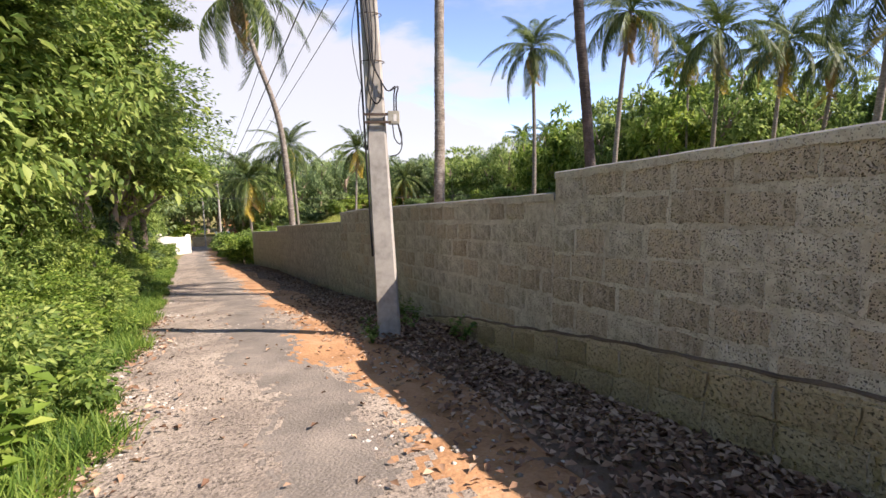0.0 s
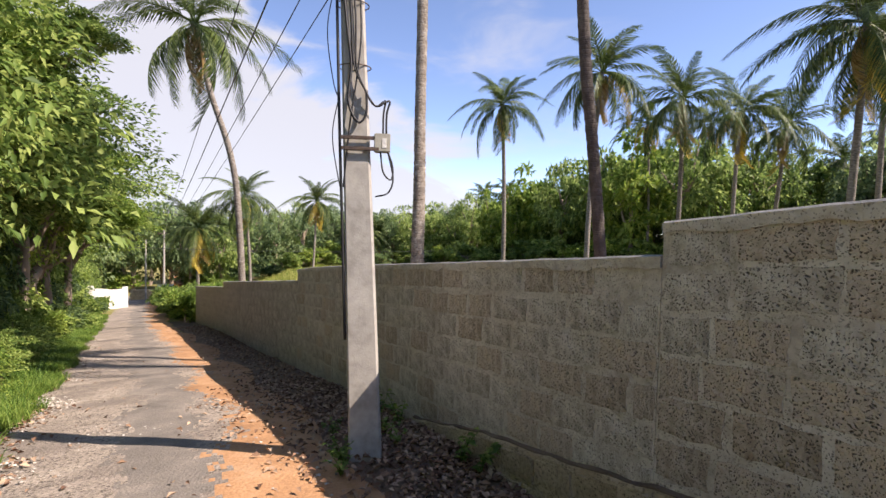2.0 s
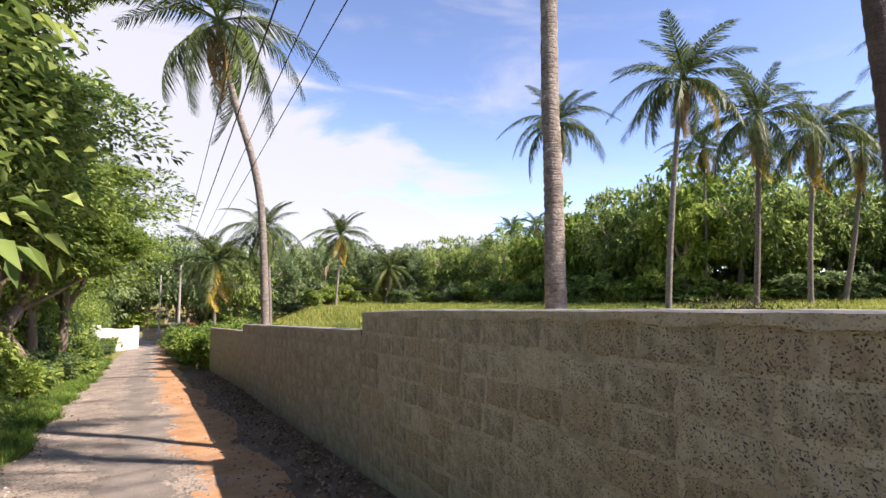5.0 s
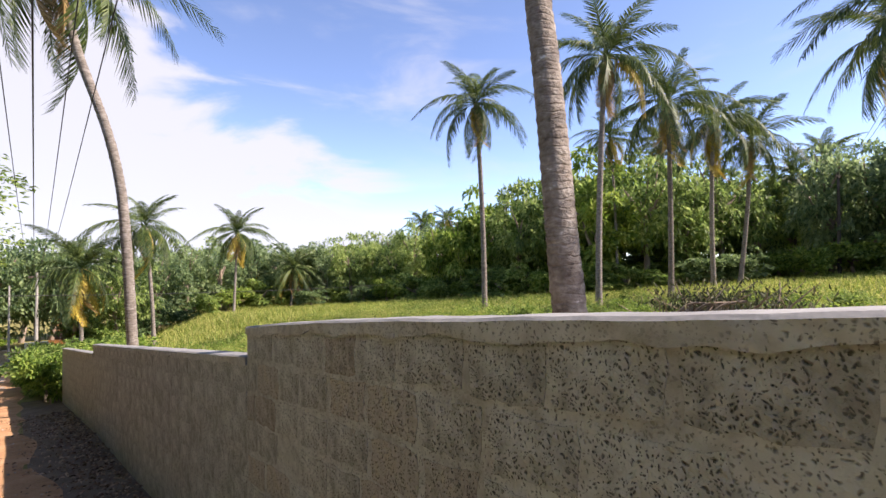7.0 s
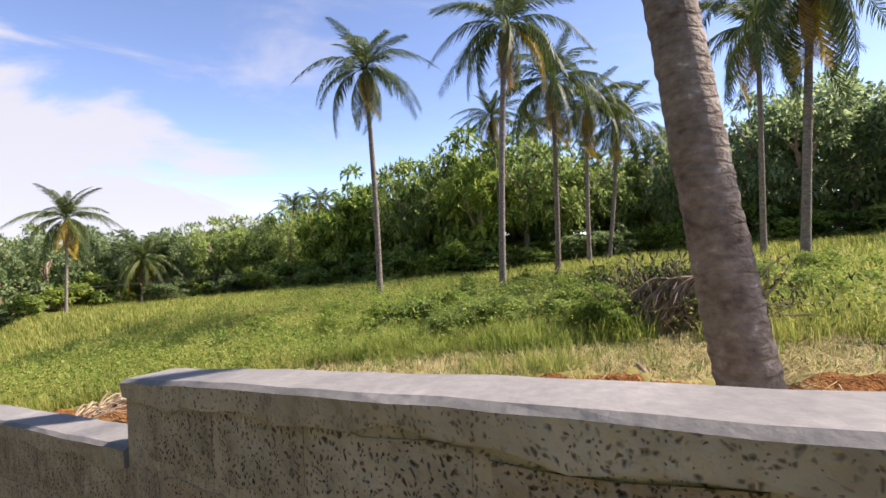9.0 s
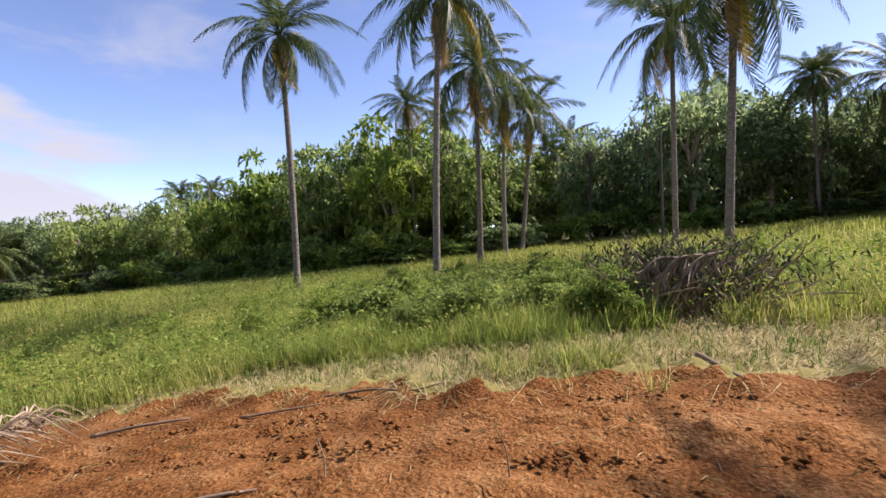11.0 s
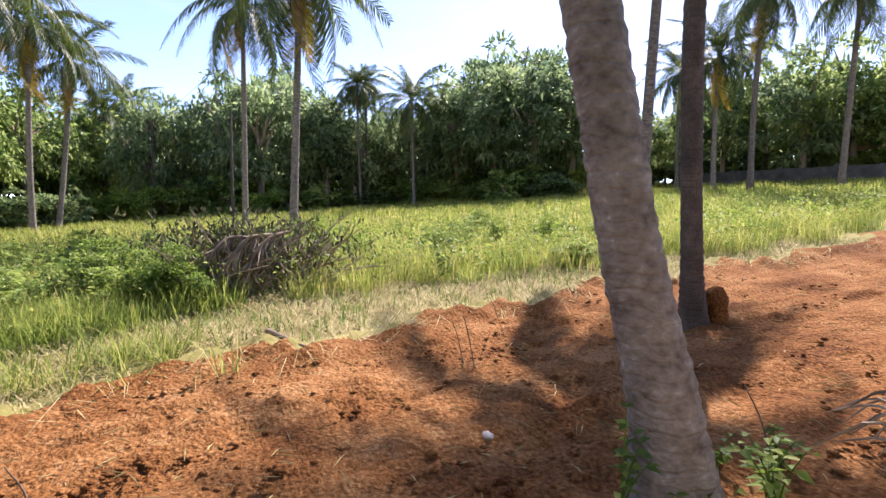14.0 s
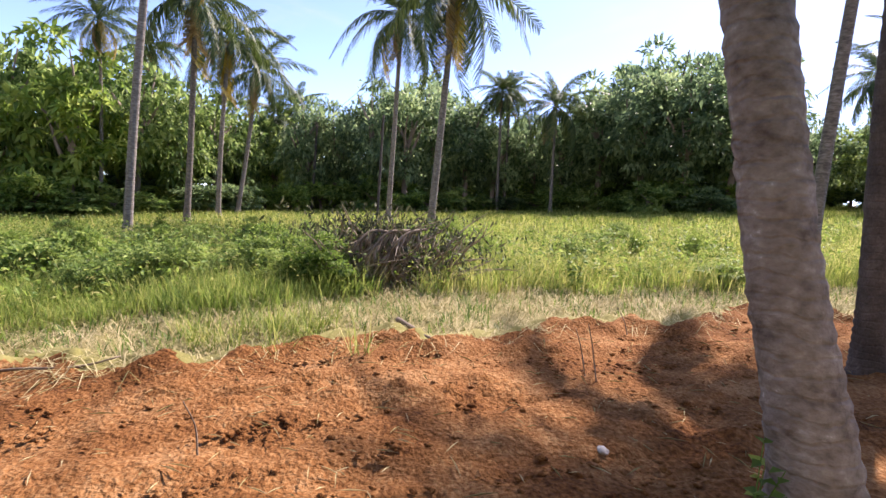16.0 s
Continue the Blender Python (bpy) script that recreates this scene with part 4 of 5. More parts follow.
def blades(name, x, y, z, tall, wide, lean, mat, per, spread, seed):
    """Tufts of bent blades at the given places, in one mesh."""
    r = np.random.default_rng(seed)
    n = len(x) * per
    cx, cy, cz = (np.repeat(v, per) for v in (x, y, z))
    th = r.uniform(0, 2 * np.pi, n)
    rad = spread * np.sqrt(r.uniform(0, 1, n))
    at = np.stack([cx + rad * np.cos(th), cy + rad * np.sin(th), cz], 1)
    ph = r.uniform(0, 2 * np.pi, n)
    ln = np.repeat(np.broadcast_to(tall, len(x)), per) * r.uniform(0.55, 1.15, n)
    b = lean * r.uniform(0.2, 1.2, n)
    along = np.stack([np.cos(ph) * b, np.sin(ph) * b, np.ones(n)], 1)
    along /= np.linalg.norm(along, axis=1, keepdims=True)
    side = np.stack([-np.sin(ph), np.cos(ph), np.zeros(n)], 1) * (np.broadcast_to(wide, n) / 2)[:, None]
    mid = at + along * ln[:, None] * 0.55
    tip = at + along * ln[:, None] + np.stack([np.cos(ph), np.sin(ph), -0.6 * np.ones(n)], 1) * (b * ln * 0.35)[:, None]
    v = np.stack([at - side, at + side, mid + side * 0.8, mid - side * 0.8, tip], 1).reshape(-1, 3)
    k = np.arange(n)[:, None] * 5
    f = np.concatenate([k + [0, 1, 2], k + [0, 2, 3], k + [3, 2, 4]])
    me = bpy.data.meshes.new(name)
    me.vertices.add(len(v))
    me.vertices.foreach_set("co", v.ravel())
    me.loops.add(f.size)
    me.loops.foreach_set("vertex_index", f.ravel().astype(np.int32))
    me.polygons.add(len(f))
    me.polygons.foreach_set("loop_start", (np.arange(len(f)) * 3).astype(np.int32))
    me.update(calc_edges=True)
    me.materials.append(mat)
    return new(name, me)


def hay_edge(y):
    return soil_edge(y) + np.interp(y, [-40, -12, -6, 0, 2, 5, 7, 9], [0.6, 0.7, 1.3, 2.8, 2.6, 1.8, 0.4, 0.2])


def make_grass():
    r = np.random.default_rng(3)

    def field(n, x0, x1, y0, y1, keep):
        x, y = r.uniform(x0, x1, n), r.uniform(y0, y1, n)
        ok = keep(x, y)
        return x[ok], y[ok]

    x, y = field(11000, 1, 17, -22, 26, lambda x, y: (x > hay_edge(y)) & (x - wall_x(y) > 0.5) & (np.hypot(x - 9, y - 0.4) > 0.9))
    o = blades("tall_grass", x, y, ground_z(x, y) - 0.03, 0.6 + 0.18 * rough(x, y, 0.4) + 0.14 * rough(x, y, 1.3), 0.010, 0.6, M_GRASS, 22, 0.26, 1)
    tagged(o, "tall sunlit yellow-green field grass", "grass", kind="stuff")
    x, y = field(13000, 14, 75, -48, 70, lambda x, y: (x > hay_edge(y)) & (x > 16.5) & (np.hypot(x, y) < 72))
    o = blades("far_grass", x, y, ground_z(x, y) - 0.03, 0.6 + 0.2 * rough(x, y, 0.2), 0.035, 0.5, M_GRASS, 16, 0.55, 2)
    tagged(o, "far field of tall yellow-green grass", "grass", kind="stuff")
    x, y = field(9000, 1, 22, -22, 26, lambda x, y: (x > hay_edge(y)) & (x - wall_x(y) > 0.5) & (rough(x, y, 0.55) + 0.5 * rough(x, y, 1.7) > -0.05 + (x - 8) * 0.04))
    o = blades("green_grass", x, y, ground_z(x, y) - 0.03, 0.58 + 0.24 * rough(x, y, 0.9), 0.013, 0.75, M_LUSH, 18, 0.3, 11)
    tagged(o, "fresh green grass in patches through the field", "grass", kind="stuff")
    x, y = field(5200, 6, 11.5, 0.6, 12, lambda x, y: (x > hay_edge(y) - 0.2) & (np.hypot(x - 9, y - 0.4) > 0.8))
    o = blades("lush_grass", x, y, ground_z(x, y) - 0.03, 0.55 + 0.2 * rough(x, y, 0.8), 0.010, 0.8, M_LUSH, 20, 0.34, 12)
    tagged(o, "lush dark green grass beside the cut strip", "grass", kind="stuff")
    x, y = field(95000, 1, 20, -22, 26, lambda x, y: (x > hay_edge(y) - 0.1) & (x - wall_x(y) > 0.5) & (rough(x, y, 0.7) > -0.2 + (x - 9) * 0.05))
    n = len(x)
    h = r.uniform(0.05, 0.75, n) * (1 + 0.45 * rough(x, y, 0.7))
    d = r.normal(size=(n, 3)) * [1, 1, 0.5]
    me = leaves_mesh("weed_leaves", np.stack([x, y, ground_z(x, y) + h], 1), d, r.normal(size=(n, 3)) * 0.4 + [0, 0, 1], r.uniform(0.05, 0.13, n), 0.05)
    me.materials.append(M_LEAF_LIGHT)
    tagged(new("low_weeds", me), "low leafy green weeds through the grass", "weeds", kind="stuff")
    # small leaves and seed heads among the blades
    x, y = field(52000, 1, 24, -24, 26, lambda x, y: (x > hay_edge(y) - 0.1) & (x - wall_x(y) > 0.5))
    n = len(x)
    h = r.uniform(0.12, 0.72, n) * (0.9 + 0.25 * rough(x, y, 0.4))
    d = r.normal(size=(n, 3)) * [1, 1, 0.5] + [0, 0, 0.25]
    me = leaves_mesh("grass_leaves", np.stack([x, y, ground_z(x, y) + h], 1), d, r.normal(size=(n, 3)) * 0.4 + [0, 0, 1], r.uniform(0.04, 0.1, n), 0.028)
    me.materials.append(M_GRASS)
    tagged(new("field_weeds", me), "fine leafy weeds and seed heads in tall grass", "weeds", kind="stuff")
    x, y = field(2600, -1.2, 14, 20, 62, lambda x, y: (x - wall_x(y) > 0.5))
    o = blades("north_grass", x, y, ground_z(x, y) - 0.03, 0.7, 0.05, 0.4, M_GRASS, 12, 0.4, 3)
    tagged(o, "green grass sloping down below the field", "grass", kind="stuff")
    x, y = field(13000, 2, 10, -12, 9, lambda x, y: (x > soil_edge(y) - 0.1) & (x < hay_edge(y) + 0.5))
    o = blades("cut_grass", x, y, ground_z(x, y) + 0.02, 0.36, 0.009, 4.0, M_HAY, 5, 0.25, 4)
    tagged(o, "dry cut grass lying along the soil edge", "cut grass", kind="stuff")
    x, y = field(1900, 2, 10, -12, 9, lambda x, y: (x > soil_edge(y) + 0.3) & (x < hay_edge(y) + 0.3))
    o = blades("short_grass", x, y, ground_z(x, y), 0.22, 0.014, 0.8, M_VERGE, 9, 0.2, 5)
    tagged(o, "short green grass among the cuttings", "grass", kind="stuff")
    y = r.uniform(-15, 30, 5200)
    l = road_sides(y)[0]
    x = l - np.abs(r.normal(0, 0.38, len(y))) + 0.12
    o = blades("verge_grass", x, y, ground_z(x, y) - 0.01, 0.26, 0.014, 0.9, M_VERGE, 14, 0.16, 6)
    tagged(o, "green grass along the lane's overgrown edge", "grass", kind="stuff")


make_grass()

# ---- poles, wires and far built things ----


def wire(points, r, name="overhead_wire", label="thin black overhead wire hanging between poles", sag=0.0, n=24, parent=None, mat=None):
    p = np.array(points, float)
    if sag:
        u = np.linspace(0, 1, n)
        c = p[0] + (p[-1] - p[0]) * u[:, None]
        c[:, 2] -= sag * 4 * u * (1 - u)
    else:
        c = smooth_curve(p, n)
    ob = part(name, tube(c, [r] * len(c), 6), mat or M_CABLE, parent, smooth=True)
    if not parent:
        tagged(ob, label, "wire", "overhead wires")
    return ob


def make_pole():
    pole = tagged(new("utility_pole"), "weathered square concrete utility pole with looped cables", "utility pole")
    base = Vector((-0.9, -7.05, float(road_z(-7.05)) - 0.1))
    pole.location = base
    top = Vector((-0.1, 0.54, 5.95))
    bm = bmesh.new()
    rings = []
    for i in range(13):
        h = i / 12
        c = top * h
        wx, wy, ch = 0.15 - 0.055 * h, 0.12 - 0.04 * h, 0.018
        loop = [(-wx, -wy + ch), (-wx + ch, -wy), (wx - ch, -wy), (wx, -wy + ch), (wx, wy - ch), (wx - ch, wy), (-wx + ch, wy), (-wx, wy - ch)]
        a = radians(-22)
        rings.append([bm.verts.new((c.x + x * math.cos(a) - y * math.sin(a), c.y + x * math.sin(a) + y * math.cos(a), c.z)) for x, y in loop])
    for r0, r1 in zip(rings, rings[1:]):
        for k in range(8):
            bm.faces.new((r0[k], r0[(k + 1) % 8], r1[(k + 1) % 8], r1[k]))
    bm.faces.new(rings[-1])
    part("shaft", bm, M_POLE, pole)

    def at_h(z, x=0.0, y=0.0):
        c = top * (z / top.z)
        a = radians(-22)
        return Vector((c.x + x * math.cos(a) - y * math.sin(a), c.y + x * math.sin(a) + y * math.cos(a), z))

    turn = Matrix.Rotation(radians(-22), 4, "Z")
    b = part("junction_box", box(-0.075, 0.075, -0.05, 0.05, -0.085, 0.085, 0.008), M_BOX, pole, "cream painted metal junction box")
    b.matrix_basis = Matrix.Translation(at_h(3.02, 0.24, -0.1)) @ turn
    plate = part("box_face", box(-0.02, 0.02, -0.053, -0.049, -0.05, 0.04, 0.001), M_WHITE, pole)
    plate.matrix_basis = Matrix.Translation(at_h(3.02, 0.26, -0.1)) @ turn
    for z in (2.96, 3.06):
        br = part("bracket", box(-0.16, 0.19, -0.012, 0.012, -0.016, 0.016, 0.003), M_STEEL, pole)
        br.matrix_basis = Matrix.Translation(at_h(z, 0.02, -0.135)) @ turn
    for z in (3.75, 4.35, 5.2):
        s = part("strap", tube([at_h(z, math.cos(t) * 0.155, math.sin(t) * 0.13) for t in np.linspace(0, 6.28, 17)], [0.006] * 17, 5), M_STEEL, pole)
    for k, (dx, w) in enumerate(((-0.09, 0.016), (-0.04, 0.012), (0.0, 0.013), (0.05, 0.011))):
        pts = [at_h(5.85, dx, -0.1), at_h(5.4, dx + 0.02, -0.12), at_h(5.0, dx, -0.13), at_h(4.2, dx + 0.03, -0.13), at_h(3.75, dx * 0.5 + 0.02, -0.13)]
        if k == 0:
            pts += [at_h(3.4, -0.06, -0.14), at_h(3.2, 0.02, -0.15), at_h(3.28, 0.1, -0.15), at_h(3.5, 0.11, -0.13)]
        elif k < 3:
            pts += [at_h(3.5, 0.1, -0.14), at_h(3.36, 0.19, -0.13), at_h(3.42, 0.24 + 0.04 * k, -0.11), at_h(3.3, 0.23 + 0.03 * k, -0.1), at_h(3.1, 0.22 + 0.03 * k, -0.1)]
        else:
            pts += [at_h(3.2, -0.05, -0.13), at_h(2.6, -0.13, -0.1)]
        wire(pts, w * 0.75, "cable", parent=pole, n=40)
    edge = [at_h(5.85, -0.13, -0.08), at_h(5, -0.135, -0.1), at_h(3.2, -0.15, -0.09), at_h(2.2, -0.15, -0.09), at_h(1.2, -0.155, -0.08)]
    wire(edge, 0.014, "earth_cable", parent=pole, n=30)
    wire([at_h(2.94, 0.22, -0.1), at_h(2.75, 0.24, -0.12), at_h(2.68, 0.31, -0.12), at_h(2.8, 0.33, -0.1), at_h(2.95, 0.29, -0.1)], 0.008, "loop_cable", parent=pole)
    wire([at_h(2.94, 0.29, -0.1), at_h(2.7, 0.33, -0.1), at_h(2.56, 0.28, -0.1), at_h(2.52, 0.16, -0.1)], 0.008, "loop_cable", parent=pole)
    wire([at_h(4.6, -0.14, -0.05), at_h(4.1, -0.24, -0.05), at_h(3.6, -0.2, -0.05), at_h(3.4, -0.14, -0.05)], 0.005, "slack_cable", parent=pole)
    wire([at_h(3.5, -0.14, -0.05), at_h(3.1, -0.22, -0.05), at_h(2.7, -0.18, -0.05), at_h(2.5, -0.14, -0.05)], 0.005, "slack_cable", parent=pole)
    arm = part("cross_arm", box(-0.6, 0.6, -0.04, 0.04, -0.04, 0.04, 0.006), M_STEEL, pole)
    arm.matrix_basis = Matrix.Translation(at_h(5.75, 0, -0.12)) @ turn
    tip = base + top
    far = Vector((-2.95, 53.6, 0.9))
    for k, dx in enumerate((-0.55, -0.2, 0.2, 0.55)):
        wire([tip + Vector((dx, -0.1, -0.2)), far + Vector((dx * 0.9, 0, -0.1))], 0.008 if k != 1 else 0.012, sag=0.6)
        wire([tip + Vector((dx, -0.1, -0.2)), Vector((-0.6 + dx, -42, 9.6))], 0.008, sag=0.5)


make_pole()


def plain_pole(x, y, z0, z1, r, label, arm=0.0, lean=0.0, mat=None):
    p = tagged(new("utility_pole"), label, "utility pole")
    p.location = (x, y, z0)
    part("shaft", tube([(0, 0, 0), (lean * 0.5, 0, (z1 - z0) / 2), (lean, 0, z1 - z0)], [r, r * 0.85, r * 0.7], 8), mat or M_POLE, p)
    if arm:
        part("cross_arm", box(lean - arm, lean + arm, -0.06, 0.06, z1 - z0 - 0.45, z1 - z0 - 0.3, 0.01), M_STEEL, p)
    return p


plain_pole(-2.95, 53.6, g(-2.95, 53.6) - 0.1, 1.2, 0.14, "pale concrete pole at the bend of the lane", 0.6)
plain_pole(-4.6, 50, g(-4.6, 50) - 0.1, 0.2, 0.09, "slim grey pole beside a low wall", 0)
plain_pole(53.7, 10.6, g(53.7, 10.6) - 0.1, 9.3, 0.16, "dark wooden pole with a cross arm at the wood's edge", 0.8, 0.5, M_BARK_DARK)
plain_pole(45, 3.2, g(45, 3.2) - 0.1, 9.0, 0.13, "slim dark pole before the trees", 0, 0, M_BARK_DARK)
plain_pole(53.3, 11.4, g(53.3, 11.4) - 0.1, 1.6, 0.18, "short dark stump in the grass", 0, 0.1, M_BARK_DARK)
for dz in (0.0, 0.7):
    wire([(53.9, 10.2, 9.0 + dz * 0.4), (19.6, -2.0, 9.7 + dz), (-8, -12, 12.5 + dz)][:2], 0.014, sag=0.4)
    wire([(19.6, -2.0, 9.7 + dz), (-10, -13, 11.5 + dz)], 0.014, sag=0.3)
wire([(-14, 34, 0.5), (30.4, 51.5, -1.0)], 0.02, sag=0.4)
wire([(30.4, 51.5, -1.0), (62, 62, 2)], 0.02, sag=0.4)


def make_sign():
    s = tagged(new("signboard"), "small blank white signboard on two posts", "sign")
    s.location = (-2.75, 47.5, g(-2.75, 47.5))
    part("board", box(-0.75, 0.75, -0.02, 0.02, 0.9, 1.85, 0.01), M_WHITE, s)
    for x in (-0.6, 0.6):
        part("post", box(x - 0.04, x + 0.04, 0.025, 0.1, -0.2, 1.8, 0.005), M_STEEL, s)


make_sign()


def boundary(name, a, b, z, tall, thick, mat, label, pillars=0, cap=None):
    """A free-standing wall that follows the ground."""
    a, b = Vector((*a, 0)), Vector((*b, 0))
    d = (b - a).normalized()
    n = Vector((-d.y, d.x, 0))
    L_ = (b - a).length
    m = max(2, int(L_ / 1.5))
    bm = bmesh.new()
    rows = []
    for i in range(m + 1):
        q = a + d * (L_ * i / m)
        base = g(q.x, q.y) if z is None else z
        t = base + tall + 0.03 * math.sin(i * 2.1)
        rows.append([bm.verts.new((*(q + n * o).xy, h)) for o, h in ((-thick / 2, base - 0.4), (-thick / 2, t), (thick / 2, t), (thick / 2, base - 0.4))])
    for r0, r1 in zip(rows, rows[1:]):
        for k in range(4):
            bm.faces.new((r0[k], r1[k], r1[(k + 1) % 4], r0[(k + 1) % 4]))
    bm.faces.new(rows[0])
    bm.faces.new(rows[-1][::-1])
    bmesh.ops.recalc_face_normals(bm, faces=bm.faces)
    w = part(name, bm, mat)
    tagged(w, label, "wall", kind="structure")
    for k in range(pillars):
        q = a + d * (L_ * k / max(1, pillars - 1))
        base = g(q.x, q.y) if z is None else z
        part("pillar", box(q.x - 0.22, q.x + 0.22, q.y - 0.22, q.y + 0.22, base - 0.3, base + tall + 0.2, 0.02), mat, w)
    return w


boundary("wall_5", (-7.9, 36.5), (-6.0, 43.2), None, 1.7, 0.25, M_WHITE, "whitewashed compound wall with a weathered end", 2)
boundary("wall_6", (-6.0, 50.5), (-3.4, 50.5), None, 1.1, 0.3, M_PLINTH, "low brown stone wall across the lane's end")
boundary("wall_7", (44, -43), (20, -44.0), None, 1.35, 0.25, M_DARKWALL, "dark stained boundary wall before the trees", 6)
boundary("wall_8", (20, -44.1), (2, -40), None, 1.35, 0.25, M_DARKWALL, "dark stained boundary wall before the trees", 4)


def make_house(x, y, z, w, d, h, label, flat=False, turn=0.0):
    hs = tagged(new("house"), label, "house")
    hs.matrix_world = pose(x, y, z, 0, 0, turn)
    part("wall", box(-w / 2, w / 2, -d / 2, d / 2, -0.5, h), M_WHITE, hs)
    if flat:
        part("roof", box(-w / 2 - 0.3, w / 2 + 0.3, -d / 2 - 0.3, d / 2 + 0.3, h, h + 0.4), M_WHITE, hs)
    else:
        bm = bmesh.new()
        v = [bm.verts.new(c) for c in ((-w / 2 - 0.6, -d / 2 - 0.6, h), (w / 2 + 0.6, -d / 2 - 0.6, h), (w / 2 + 0.6, d / 2 + 0.6, h), (-w / 2 - 0.6, d / 2 + 0.6, h), (-w / 2 + 1, 0, h + 2), (w / 2 - 1, 0, h + 2))]
        for f in ((0, 1, 5, 4), (1, 2, 5), (2, 3, 4, 5), (3, 0, 4), (3, 2, 1, 0)):
            bm.faces.new([v[i] for i in f])
        part("roof", bm, M_ROOF, hs)
    for s in range(2 if flat else 1):
        for k in range(3):
            c = -w / 3 + k * w / 3
            part("window", box(c - 0.5, c + 0.5, -d / 2 - 0.04, -d / 2 + 0.02, h * (0.25 + 0.45 * s) / (1 if flat else 0.7), h * (0.25 + 0.45 * s) / (1 if flat else 0.7) + 1.2), M_DARKWALL, hs)


make_house(75, 110, -1, 10, 8, 7.5, "pale two-storey house far behind the trees", True, 35)
make_house(34, -58, g(34, -58), 9, 7, 2.2, "small house with a clay roof behind the far wall", False, 10)

# ---- loose things on the ground ----


def scatter_stones(name, xs, ys, sizes, mat, label, seed, lift=0.2, flat=0.7):
    """Many small uneven lumps in one mesh."""
    r = np.random.default_rng(seed)
    n = len(xs)
    z = ground_z(xs, ys)
    octa = np.array([[1, 0, 0], [0.3, 0.9, 0.1], [-0.8, 0.5, 0], [-0.7, -0.7, 0.1], [0.4, -0.9, 0], [0.1, 0.1, 0.9], [0, 0, -0.8]])
    tri = np.array([[0, 1, 5], [1, 2, 5], [2, 3, 5], [3, 4, 5], [4, 0, 5], [1, 0, 6], [2, 1, 6], [3, 2, 6], [4, 3, 6], [0, 4, 6]])
    th = r.uniform(0, 6.28, n)
    v = octa[None] * r.uniform(0.6, 1.3, (n, 7, 1)) * sizes[:, None, None] * np.array([1, 1, flat])
    c, s = np.cos(th)[:, None], np.sin(th)[:, None]
    v = np.stack([v[..., 0] * c - v[..., 1] * s, v[..., 0] * s + v[..., 1] * c, v[..., 2]], -1)
    v += np.stack([xs, ys, z + sizes * lift], -1)[:, None]
    f = (np.arange(n)[:, None, None] * 7 + tri[None]).reshape(-1, 3)
    me = bpy.data.meshes.new(name)
    me.vertices.add(n * 7)
    me.vertices.foreach_set("co", v.ravel())
    me.loops.add(f.size)
    me.loops.foreach_set("vertex_index", f.ravel().astype(np.int32))
    me.polygons.add(len(f))
    me.polygons.foreach_set("loop_start", (np.arange(len(f)) * 3).astype(np.int32))
    me.update(calc_edges=True)
    me.materials.append(mat)
    return tagged(new(name, me), label, name.replace("_", " "), kind="stuff")


